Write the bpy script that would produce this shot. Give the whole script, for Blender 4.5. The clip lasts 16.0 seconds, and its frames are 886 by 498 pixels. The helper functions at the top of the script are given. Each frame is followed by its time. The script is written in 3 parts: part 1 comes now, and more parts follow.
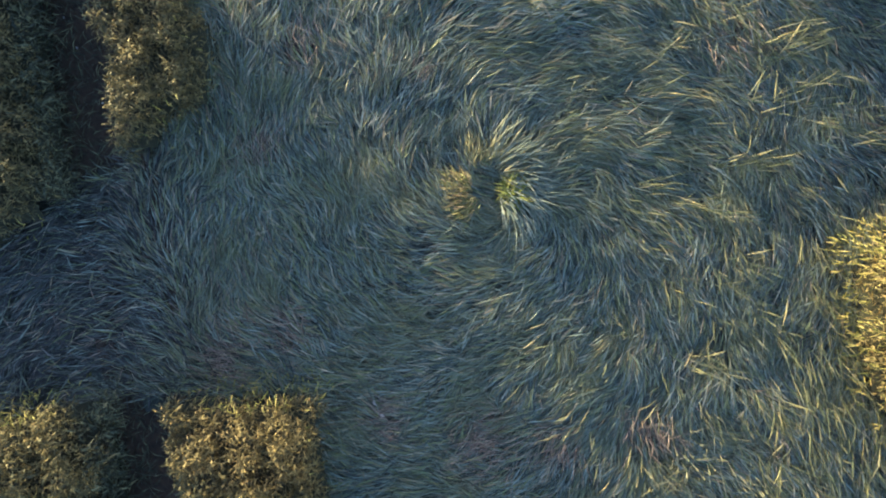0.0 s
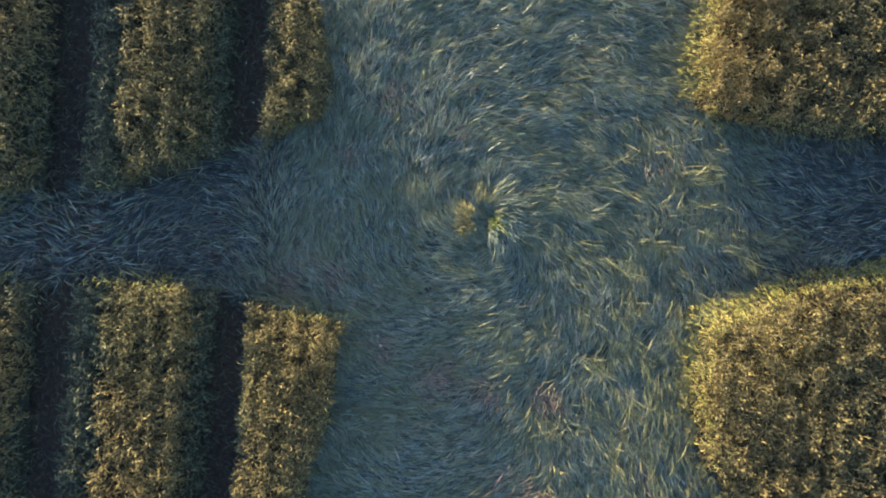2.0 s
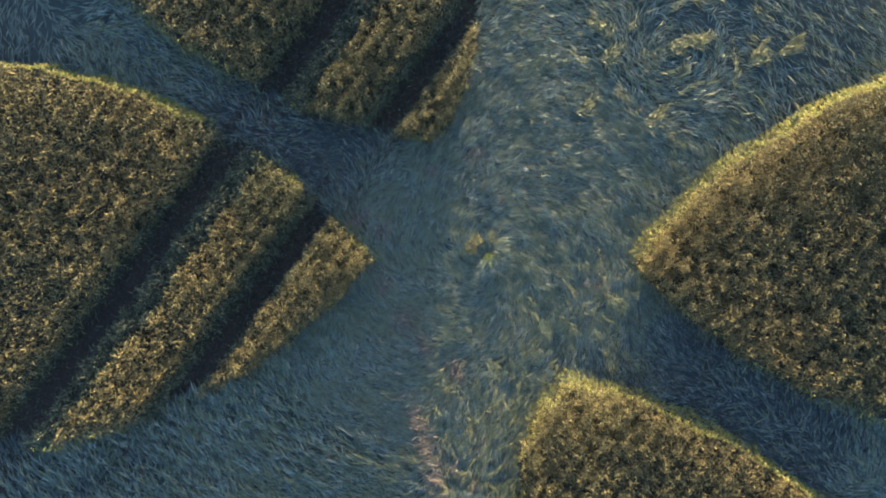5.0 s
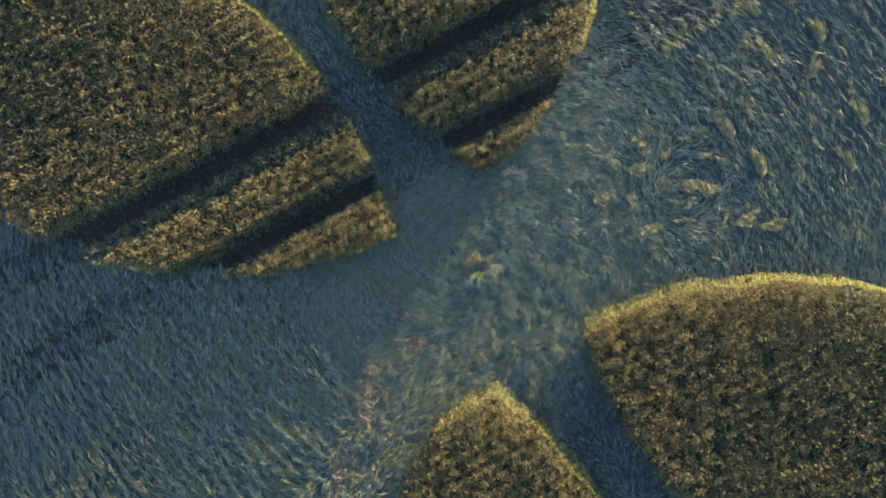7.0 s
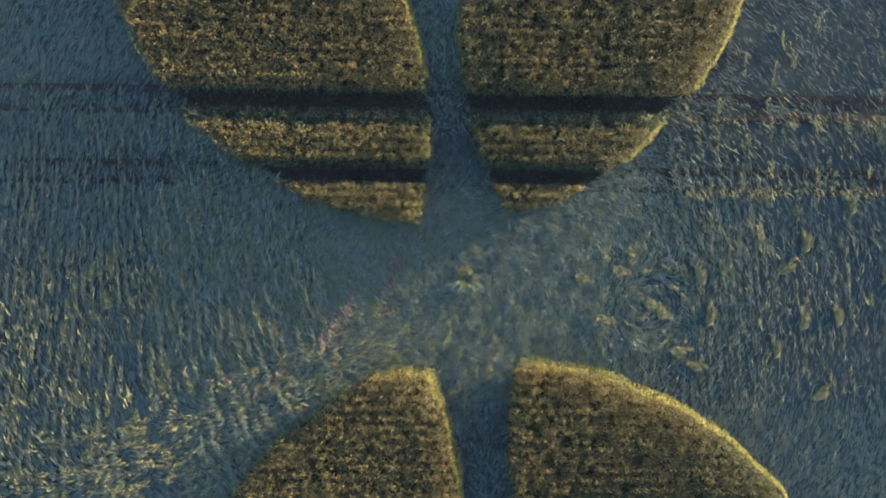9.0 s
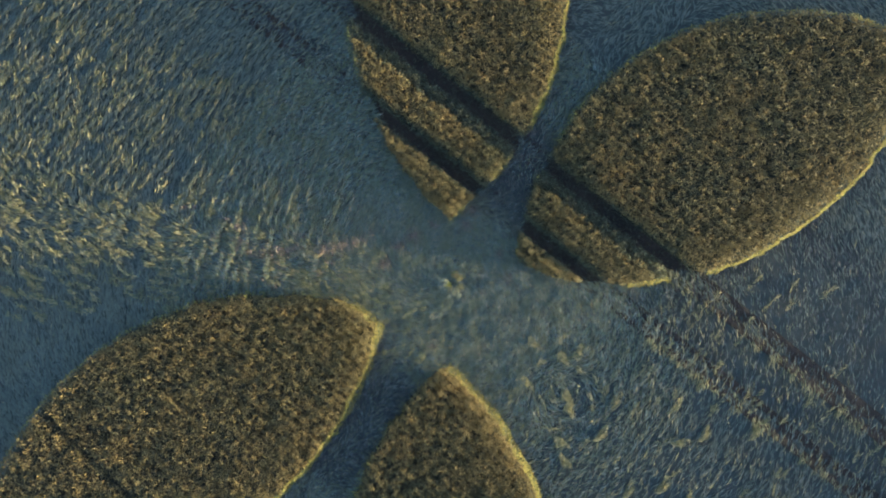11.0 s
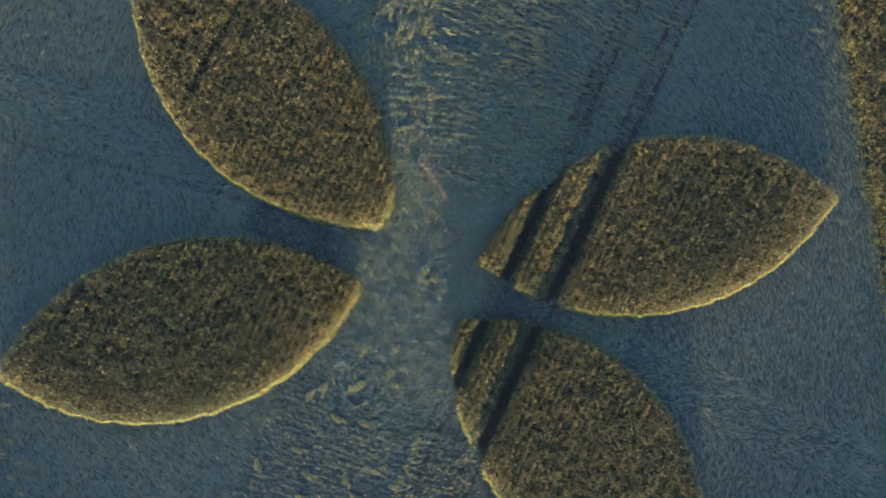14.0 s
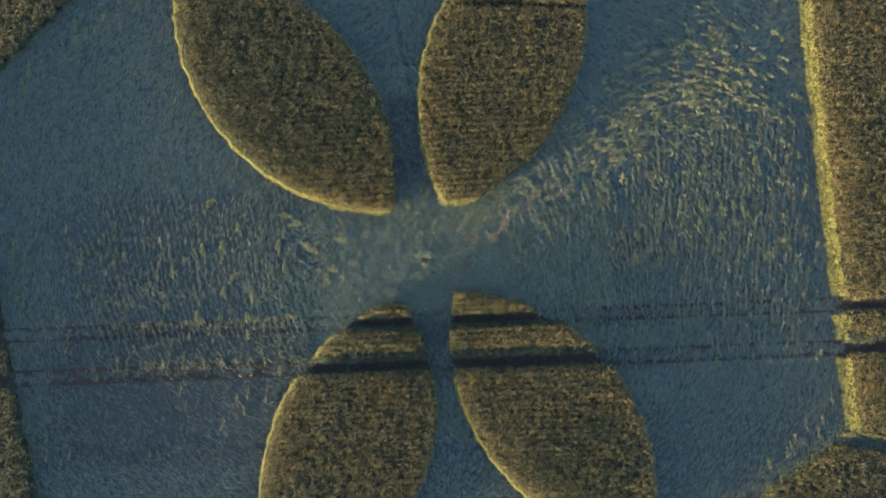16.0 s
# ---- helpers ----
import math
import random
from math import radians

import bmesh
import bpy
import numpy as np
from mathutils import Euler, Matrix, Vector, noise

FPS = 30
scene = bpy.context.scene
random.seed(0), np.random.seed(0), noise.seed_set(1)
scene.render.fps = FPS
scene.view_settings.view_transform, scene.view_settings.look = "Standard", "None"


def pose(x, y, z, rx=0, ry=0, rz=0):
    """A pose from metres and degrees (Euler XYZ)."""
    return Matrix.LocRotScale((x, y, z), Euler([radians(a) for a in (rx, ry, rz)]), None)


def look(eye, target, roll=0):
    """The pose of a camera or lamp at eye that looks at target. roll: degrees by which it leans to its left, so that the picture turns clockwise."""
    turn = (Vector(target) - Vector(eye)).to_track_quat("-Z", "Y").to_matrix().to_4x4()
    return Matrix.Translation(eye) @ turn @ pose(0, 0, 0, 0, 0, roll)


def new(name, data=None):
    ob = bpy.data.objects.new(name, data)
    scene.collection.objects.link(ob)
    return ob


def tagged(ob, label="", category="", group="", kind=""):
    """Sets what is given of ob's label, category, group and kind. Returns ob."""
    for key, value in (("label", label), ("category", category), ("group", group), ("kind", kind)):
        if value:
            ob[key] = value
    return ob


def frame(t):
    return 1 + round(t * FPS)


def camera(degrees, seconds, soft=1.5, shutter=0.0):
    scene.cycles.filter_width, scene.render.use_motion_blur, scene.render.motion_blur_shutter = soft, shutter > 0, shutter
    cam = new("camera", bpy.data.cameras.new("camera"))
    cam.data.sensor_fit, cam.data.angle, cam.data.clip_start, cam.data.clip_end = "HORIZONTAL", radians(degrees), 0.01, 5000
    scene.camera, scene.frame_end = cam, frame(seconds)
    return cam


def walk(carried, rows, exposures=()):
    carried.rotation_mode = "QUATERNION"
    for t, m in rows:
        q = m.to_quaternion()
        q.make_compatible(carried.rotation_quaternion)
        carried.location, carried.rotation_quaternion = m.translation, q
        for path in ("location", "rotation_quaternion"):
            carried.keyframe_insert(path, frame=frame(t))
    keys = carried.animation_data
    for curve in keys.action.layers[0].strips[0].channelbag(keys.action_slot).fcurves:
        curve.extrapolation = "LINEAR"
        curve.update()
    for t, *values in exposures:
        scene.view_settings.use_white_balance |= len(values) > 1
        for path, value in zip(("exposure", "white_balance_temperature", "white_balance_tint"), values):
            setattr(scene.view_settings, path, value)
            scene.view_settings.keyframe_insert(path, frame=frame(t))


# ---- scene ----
# ---- camera and its rise ----
cam = camera(70, 16.0, soft=2.0)
PATH = [
    (0, 0.040, 0.796, 5.096, -0.03, 0.20, -100.67),
    (0.5, 0.059, 0.813, 5.638, -0.08, 0.09, -98.08),
    (1, 0.066, 0.835, 6.285, -0.05, -0.06, -94.29),
    (1.5, 0.065, 0.847, 6.989, -0.07, -0.14, -90.49),
    (2, 0.058, 0.863, 7.769, -0.03, -0.10, -86.29),
    (2.5, 0.045, 0.883, 8.524, 0.03, -0.09, -81.09),
    (3, 0.055, 0.901, 9.294, 0.06, -0.04, -75.79),
    (3.5, 0.068, 0.905, 10.028, 0.03, 0.12, -70.25),
    (4, 0.061, 0.936, 10.727, 0.03, 0.07, -65.33),
    (4.2, 0.055, 0.946, 11.007, 0.03, 0.08, -63.09),
    (6.3, 0.003, 1.129, 14.076, -0.05, 0.18, -38.06),
    (6.5, -0.010, 1.140, 14.368, -0.04, 0.17, -35.40),
    (7, -0.045, 1.153, 15.095, 0.02, 0.13, -28.72),
    (7.5, -0.097, 1.183, 15.840, 0.03, 0.05, -21.91),
    (8, -0.120, 1.207, 16.640, 0.01, 0.00, -14.74),
    (8.5, -0.159, 1.227, 17.414, -0.00, -0.06, -7.22),
    (9, -0.216, 1.231, 18.165, -0.01, -0.09, 0.16),
    (9.2, -0.238, 1.237, 18.461, 0.01, -0.11, 3.03),
    (11.3, -0.450, 1.035, 21.720, 0.06, 0.19, 44.75),
    (11.5, -0.478, 1.008, 22.075, 0.07, 0.18, 49.66),
    (12, -0.578, 0.935, 22.979, 0.07, 0.10, 61.70),
    (12.5, -0.673, 0.849, 23.889, 0.05, 0.04, 74.24),
    (13, -0.752, 0.725, 24.806, 0.00, -0.04, 87.42),
    (13.2, -0.776, 0.691, 25.198, -0.04, -0.10, 92.19),
    (13.5, -0.788, 0.581, 25.656, -0.02, -0.07, 100.46),
    (14, -0.814, 0.456, 26.545, -0.03, -0.02, 114.26),
    (14.5, -0.820, 0.343, 27.473, -0.04, 0.07, 127.61),
    (15, -0.767, 0.211, 28.463, 0.01, 0.09, 143.22),
    (15.5, -0.651, 0.071, 29.514, 0.05, 0.11, 159.56),
    (16, -0.469, -0.079, 30.493, 0.02, 0.08, 177.08),
]
walk(cam, [(t, pose(x, y, z, rx, ry, rz)) for t, x, y, z, rx, ry, rz in PATH],
     exposures=[(0.0, 3.43, 4780, 15), (2.5, 3.45, 4690, 13), (4.0, 3.44, 4610, 13), (9.0, 3.33, 4670, 13), (12.0, 3.32, 4720, 12), (14.0, 3.34, 4640, 12), (16.0, 3.34, 4740, 11)])

# ---- sky and sun: a low warm evening sun ----
SUN_AZ, SUN_EL = 27.0, 2.9          # degrees from +x towards +y, degrees above the horizon
world = bpy.data.worlds.new("evening_sky")
scene.world = world
world.use_nodes = True
wn = world.node_tree.nodes
sky = wn.new("ShaderNodeTexSky")
sky.sky_type, sky.sun_disc = "NISHITA", False
sky.sun_elevation, sky.sun_rotation = radians(SUN_EL), radians(90 - SUN_AZ)
world.node_tree.links.new(sky.outputs[0], wn["Background"].inputs[0])
wn["Background"].inputs[1].default_value = 0.115
sun = new("sun", bpy.data.lights.new("sun", "SUN"))
sun.data.energy, sun.data.angle, sun.data.color = 3.9, radians(4.5), (1.0, 0.75, 0.27)
ce, se = math.cos(radians(SUN_EL)), math.sin(radians(SUN_EL))
sun.matrix_world = look((40 * ce * math.cos(radians(SUN_AZ)), 40 * ce * math.sin(radians(SUN_AZ)), 40 * se), (0, 0, 0))


# ---- materials ----
def nodes_of(name):
    m = bpy.data.materials.new(name)
    m.use_nodes = True
    nt = m.node_tree
    return m, nt.nodes, nt.links, nt.nodes["Principled BSDF"]


def ramp(nodes, stops):
    r = nodes.new("ShaderNodeValToRGB")
    r.color_ramp.elements[0].position, r.color_ramp.elements[0].color = stops[0][0], (*stops[0][1], 1)
    r.color_ramp.elements[1].position, r.color_ramp.elements[1].color = stops[-1][0], (*stops[-1][1], 1)
    for pos, col in stops[1:-1]:
        r.color_ramp.elements.new(pos).color = (*col, 1)
    return r


def leaf_material(name, stops, patch, patch_scale, rough=0.5, through_light=0.3, patch_amount=0.5, gloss=0.2, unripe=()):
    """Leaves: a colour of its own for each blade, broad patches of another tint, light through the blade."""
    m, n, l, p = nodes_of(name)
    geo, pos = n.new("ShaderNodeNewGeometry"), n.new("ShaderNodeTexCoord")
    r = ramp(n, stops)
    l.new(geo.outputs["Random Per Island"], r.inputs[0])
    tex = n.new("ShaderNodeTexNoise")
    tex.inputs["Scale"].default_value, tex.inputs["Detail"].default_value = patch_scale, 3
    l.new(pos.outputs["Object"], tex.inputs["Vector"])
    mask = ramp(n, [(0.42, (0, 0, 0)), (0.68, (patch_amount,) * 3)])
    l.new(tex.outputs["Fac"], mask.inputs[0])
    mix = n.new("ShaderNodeMix")
    mix.data_type = "RGBA"
    l.new(mask.outputs[0], mix.inputs["Factor"])
    l.new(r.outputs[0], mix.inputs["A"])
    mix.inputs["B"].default_value = (*patch, 1)
    grain = n.new("ShaderNodeTexNoise")
    grain.inputs["Scale"].default_value, grain.inputs["Detail"].default_value = 60, 2
    l.new(pos.outputs["Object"], grain.inputs["Vector"])
    shade = n.new("ShaderNodeMix")
    shade.data_type, shade.blend_type = "RGBA", "MULTIPLY"
    shade.inputs["Factor"].default_value = 0.5
    gr = ramp(n, [(0.3, (0.55, 0.55, 0.55)), (0.7, (1.25, 1.25, 1.25))])
    l.new(grain.outputs["Fac"], gr.inputs[0])
    colour = mix.outputs["Result"]
    for cx, cy, reach in unripe:          # greener spots in the crop: middle and radius
        gap, wob, span, green = (n.new("ShaderNodeVectorMath"), n.new("ShaderNodeMath"), n.new("ShaderNodeMapRange"), n.new("ShaderNodeMix"))
        gap.operation, wob.operation, green.data_type = "DISTANCE", "MULTIPLY_ADD", "RGBA"
        l.new(pos.outputs["Object"], gap.inputs[0])
        gap.inputs[1].default_value = (cx, cy, 0.6)
        l.new(tex.outputs["Fac"], wob.inputs[0])
        wob.inputs[1].default_value = 3.0
        l.new(gap.outputs["Value"], wob.inputs[2])
        span.inputs["From Min"].default_value, span.inputs["From Max"].default_value = reach + 2.2, reach + 0.8
        span.inputs["To Min"].default_value, span.inputs["To Max"].default_value = 0.0, 0.45
        l.new(wob.outputs[0], span.inputs["Value"])
        l.new(span.outputs[0], green.inputs["Factor"])
        l.new(colour, green.inputs["A"])
        green.inputs["B"].default_value = (0.060, 0.060, 0.030, 1)
        colour = green.outputs["Result"]
    l.new(colour, shade.inputs["A"])
    l.new(gr.outputs[0], shade.inputs["B"])
    l.new(shade.outputs["Result"], p.inputs["Base Color"])
    p.inputs["Roughness"].default_value = rough
    p.inputs["Specular IOR Level"].default_value = gloss
    if through_light:
        tr, add = n.new("ShaderNodeBsdfTranslucent"), n.new("ShaderNodeMixShader")
        l.new(shade.outputs["Result"], tr.inputs["Color"])
        add.inputs[0].default_value = through_light
        l.new(p.outputs[0], add.inputs[1])
        l.new(tr.outputs[0], add.inputs[2])
        l.new(add.outputs[0], n["Material Output"].inputs[0])
    return m


def soil_material(name, dark, light, scale):
    m, n, l, p = nodes_of(name)
    pos, a, b = n.new("ShaderNodeTexCoord"), n.new("ShaderNodeTexNoise"), n.new("ShaderNodeTexNoise")
    a.inputs["Scale"].default_value, a.inputs["Detail"].default_value = scale, 8
    b.inputs["Scale"].default_value, b.inputs["Detail"].default_value = 0.7, 4
    for t in (a, b):
        l.new(pos.outputs["Object"], t.inputs["Vector"])
    r = ramp(n, [(0.3, dark), (0.7, light)])
    mixf = n.new("ShaderNodeMath")
    mixf.operation = "MULTIPLY_ADD"
    mixf.inputs[1].default_value = 0.6
    l.new(a.outputs["Fac"], mixf.inputs[0])
    half = n.new("ShaderNodeMath")
    half.operation = "MULTIPLY"
    half.inputs[1].default_value = 0.4
    l.new(b.outputs["Fac"], half.inputs[0])
    l.new(half.outputs[0], mixf.inputs[2])
    l.new(mixf.outputs[0], r.inputs[0])
    l.new(r.outputs[0], p.inputs["Base Color"])
    bump = n.new("ShaderNodeBump")
    bump.inputs["Strength"].default_value, bump.inputs["Distance"].default_value = 0.8, 0.03
    l.new(a.outputs["Fac"], bump.inputs["Height"])
    l.new(bump.outputs[0], p.inputs["Normal"])
    p.inputs["Roughness"].default_value = 0.95
    return m


SPOTS = ((6.8, -8.8, 5.4), (-6.8, 10.2, 2.6), (0.3, 4.2, 2.4))
WHEAT = leaf_material("standing_wheat_leaf", [(0.0, (0.040, 0.034, 0.019)), (0.40, (0.105, 0.084, 0.037)), (0.72, (0.186, 0.136, 0.050)), (0.92, (0.245, 0.180, 0.064)),
                                              (1.0, (0.31, 0.235, 0.10))], (0.180, 0.118, 0.038), 0.5, 0.6, 0.25, 0.5, unripe=SPOTS)
# lower growth made near-black: shade between the stems is put into its colour
UNDER = leaf_material("shaded_lower_growth", [(0.0, (0.020, 0.020, 0.013)), (1.0, (0.030, 0.029, 0.017))], (0.040, 0.033, 0.019), 9.0, 0.9, 0.0, 0.6)
# low leaves by the tracks, darkened with the main stand's shadow
LEAFY = leaf_material("shaded_stunted_leaf", [(0.0, (0.018, 0.020, 0.013)), (0.6, (0.064, 0.066, 0.038)), (1.0, (0.16, 0.15, 0.078))],
                      (0.058, 0.056, 0.030), 2.0, 0.5, 0.2, 0.4, 0.25)
FAR = soil_material("distant_wheat_top", (0.012, 0.012, 0.006), (0.045, 0.036, 0.013), 3.0)
# stem mat under the blades, with the shade of the gaps in its colour
MAT = leaf_material("shaded_wheat_mat", [(0.0, (0.032, 0.037, 0.034)), (1.0, (0.046, 0.051, 0.044))], (0.058, 0.052, 0.042), 9.0, 0.9, 0.0, 0.6)
FLAT = leaf_material("flattened_wheat_leaf", [(0.0, (0.022, 0.027, 0.024)), (0.28, (0.078, 0.091, 0.077)), (0.50, (0.175, 0.193, 0.164)), (0.62, (0.25, 0.273, 0.232)), (0.70, (0.145, 0.160, 0.066)),
                                              (0.84, (0.20, 0.195, 0.09)), (0.92, (0.18, 0.125, 0.08)), (1.0, (0.40, 0.35, 0.25))], (0.145, 0.140, 0.062), 2.2, 0.45, 0.2, 0.5, 0.4)
# dark leaves: shade of the lanes put into the colour, mud at the wheels
SHADED_MUDDY = leaf_material("shaded_muddy_wheat_leaf", [(0.0, (0.016, 0.017, 0.018)), (0.6, (0.050, 0.050, 0.050)), (1.0, (0.13, 0.13, 0.12))], (0.052, 0.045, 0.042), 3.0, 0.6, 0.1, 0.6, 0.3)
SMOOTH = leaf_material("smoothly_pressed_wheat", [(0.0, (0.078, 0.088, 0.071)), (0.6, (0.120, 0.131, 0.104)), (0.85, (0.144, 0.148, 0.109)), (1.0, (0.180, 0.172, 0.115))],
                       (0.140, 0.133, 0.080), 0.9, 0.45, 0.2, 0.45, 0.4)
FRESH = leaf_material("fresh_wheat_leaf", [(0.0, (0.10, 0.12, 0.03)), (0.5, (0.22, 0.22, 0.04)), (1.0, (0.38, 0.34, 0.09))], (0.24, 0.20, 0.05), 6.0, 0.55, 0.35, 0.3)
BROWNED = leaf_material("browned_wheat_leaf", [(0.0, (0.10, 0.115, 0.045)), (0.6, (0.21, 0.185, 0.07)), (1.0, (0.32, 0.22, 0.12))], (0.20, 0.14, 0.07), 12.0, 0.6, 0.25, 0.5)
TUFT = leaf_material("raised_wheat_leaf", [(0.0, (0.12, 0.135, 0.03)), (0.5, (0.27, 0.24, 0.05)), (1.0, (0.42, 0.34, 0.10))],
                     (0.26, 0.18, 0.045), 3.0, 0.6, 0.35, 0.4)
# brighter, yellower version of the raised stalks: sunlight painted into the straw colour
GOLD = leaf_material("sunlit_straw_wheat_stalk", [(0.0, (0.14, 0.135, 0.068)), (0.5, (0.27, 0.235, 0.110)), (1.0, (0.39, 0.33, 0.18))], (0.26, 0.20, 0.10), 3.0, 0.6, 0.3, 0.35)
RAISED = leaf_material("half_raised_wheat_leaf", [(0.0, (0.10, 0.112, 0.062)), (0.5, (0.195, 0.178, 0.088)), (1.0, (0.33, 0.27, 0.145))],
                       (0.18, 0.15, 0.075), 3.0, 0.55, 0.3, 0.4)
SUNNED = leaf_material("sunned_wheat_stalk", [(0.0, (0.07, 0.085, 0.05)), (0.45, (0.17, 0.17, 0.085)), (0.8, (0.30, 0.26, 0.12)), (1.0, (0.42, 0.36, 0.21))],
                       (0.22, 0.20, 0.08), 4.0, 0.55, 0.3, 0.4)
PALE = leaf_material("pale_wheat_stem", [(0.0, (0.08, 0.10, 0.09)), (0.6, (0.19, 0.205, 0.165)), (1.0, (0.32, 0.31, 0.24))], (0.22, 0.21, 0.13), 3.0, 0.6, 0.2, 0.3, 0.15)
STRAW = leaf_material("bare_wheat_stem", [(0.0, (0.095, 0.062, 0.050)), (0.5, (0.19, 0.130, 0.100)), (1.0, (0.31, 0.235, 0.180))],
                      (0.16, 0.105, 0.075), 2.0, 0.6, 0.0, 0.5)
SOIL = soil_material("dark_field_soil", (0.018, 0.016, 0.015), (0.06, 0.05, 0.042), 22)
TRACK = soil_material("pressed_track_soil", (0.006, 0.004, 0.003), (0.050, 0.029, 0.016), 18)


# ---- plan ----
rng = np.random.default_rng(7)
MID = np.array([0.35, 0.13])        # the swirl's middle
STAND = 0.64                        # height of the standing wheat
# four leaf-shaped islands: the two tips and how far each side bulges
PETALS = {"a": ((-0.86, 1.92), (-9.51, 14.44), 3.80, 3.49), "b": ((1.71, 2.02), (7.98, 16.05), 4.19, 3.45),
          "c": ((-0.88, -1.70), (-6.71, -16.15), 3.74, 3.58), "d": ((1.86, -1.93), (11.56, -14.27), 3.68, 3.66)}
CUT = {"a": 1.69, "b": 2.10, "c": 2.10, "d": 1.48}     # the inner tips are blunt, cut along x at this distance
# sides of the six-cornered outline: normal's angle in degrees, distance from the origin
SIDES = {"west": (183.6, 18.95), "north_west": (123.7, 18.8), "north_east": (63.0, 20.2), "east": (8.2, 20.95),
         "south_east": (-49.0, 20.75), "south_west": (-117.0, 20.0)}
TRACKS = ((3.30, 0.38), (5.37, 0.42))   # wheel tracks: y of the middle at x = 0, width
SLANT = 0.013                           # by which tracks and drill rows fall towards +x


def lattice(ix, iy, seed):
    h = np.sin(ix * 127.1 + iy * 311.7 + seed * 74.7) * 43758.5453
    return h - np.floor(h)


def soft_noise(x, y, scale, seed=0):
    """Smooth value noise, 0 to 1, with lumps of about scale metres."""
    u, v = x / scale, y / scale
    iu, iv = np.floor(u), np.floor(v)
    fu, fv = u - iu, v - iv
    fu, fv = fu * fu * (3 - 2 * fu), fv * fv * (3 - 2 * fv)
    a, b = lattice(iu, iv, seed), lattice(iu + 1, iv, seed)
    c, d = lattice(iu, iv + 1, seed), lattice(iu + 1, iv + 1, seed)
    return (a * (1 - fu) + b * fu) * (1 - fv) + (c * (1 - fu) + d * fu) * fv


def between(v, lo, hi, soft):
    return np.clip((v - lo) / soft, 0, 1) * np.clip((hi - v) / soft, 0, 1)


def petal_depth(key, x, y):
    """How far inside a leaf-shaped island a place lies, in metres."""
    a, b, s1, s2 = PETALS[key]
    a, b = np.array(a), np.array(b)
    m, d = (a + b) / 2, b - a
    span = np.hypot(*d)
    n = np.array([-d[1], d[0]]) / span
    out = np.abs(y) - CUT[key] - 0.08
    for s, sign in ((s1, 1), (s2, -1)):
        r = (span * span / 4 + s * s) / (2 * s)
        c = m - sign * n * (r - s)
        side = r - np.hypot(x - c[0], y - c[1])
        near = np.clip(0.25 - np.abs(out - side), 0, 0.25)
        out = np.minimum(out, side) - near * near * 0.5          # rounded where the outlines meet
    if key == "c":          # trodden back beside the parting
        out = out - 0.15 * np.exp(-((x + 3.3) ** 2 + (y + 3.3) ** 2) / 2.5)
    return out - 0.02 + 0.12 * (soft_noise(x, y, 0.45, 3) - 0.5) + 0.08 * (soft_noise(x, y, 0.16, 4) - 0.5)


def side_depth(x, y):
    """How far outside the six-cornered outline a place lies, and which side it is nearest to."""
    d = np.stack([x * math.cos(radians(a)) + y * math.sin(radians(a)) - far for a, far in SIDES.values()])
    out = d.max(0)
    path = np.abs(y - 9.95 - 0.18 * (-19.3 - x)) - 0.34       # a narrow path leaves at the western corner
    out = np.where(x < -17.5, np.minimum(out, path), out)
    return out + 0.18 * (soft_noise(x, y, 0.45, 5) - 0.5), d.argmax(0)


def track_depth(x, y):
    """How far from the wheel tracks a place lies."""
    return np.min([np.abs(y + SLANT * x - c) - w / 2 for c, w in TRACKS], axis=0)


def stunted(x, y):
    """Where the crop beside a wheel track has stayed low and leafy, 0 to 1."""
    v = y + SLANT * x
    v = v + 0.16 * (soft_noise(x, y, 0.35, 14) - 0.5)
    return np.max([between(v, 4.54, 5.76, 0.22), between(v, 2.92, 3.76, 0.22)], axis=0)


def canopy(x, y, depth):
    """Height of the standing wheat: drill rows along x, clumps, hollows, a rounded rim, low growth beside the track."""
    lumps = 0.030 * (soft_noise(x, y * 1.6, 0.42, 8) - 0.5) + np.where(np.hypot(x, y) < 7, 0.085, 0.060) * (soft_noise(x, y, 0.15, 9) - 0.5)
    hollow = -0.20 * np.clip(soft_noise(x, y, 0.13, 10) - 0.62, 0, 0.2) / 0.2
    rows = np.where(np.hypot(x, y) < 9, 0.036, 0.040) * soft_noise(x, y, 0.9, 13) * np.sin(2 * np.pi * (y + SLANT * x) / 0.27 + 2.0 * soft_noise(x, y, 3.0, 11))
    broad = 0.035 * (soft_noise(x, y, 3.2, 12) - 0.5)
    low = -0.15 * stunted(x, y)
    rim = (1 - np.exp(-np.clip(depth, 0, 9) / 0.045)) * (0.94 + 0.06 * np.clip(depth / 0.20, 0, 1))
    return (STAND + lumps + hollow + rows + broad + low) * rim


# ---- mesh helpers ----
def fill_mesh(name, verts, quads, tris, material, smooth=False):
    me = bpy.data.meshes.new(name)
    nq, nt = len(quads), len(tris)
    me.vertices.add(len(verts))
    me.vertices.foreach_set("co", np.asarray(verts, np.float32).ravel())
    me.loops.add(nq * 4 + nt * 3)
    me.loops.foreach_set("vertex_index", np.concatenate([np.ravel(quads), np.ravel(tris)]).astype(np.int32))
    me.polygons.add(nq + nt)
    me.polygons.foreach_set("loop_start", np.concatenate([np.arange(nq) * 4, nq * 4 + np.arange(nt) * 3]).astype(np.int32))
    me.materials.append(material)
    me.update(calc_edges=True)
    me.validate()
    me.polygons.foreach_set("use_smooth", np.full(len(me.polygons), smooth))
    return me


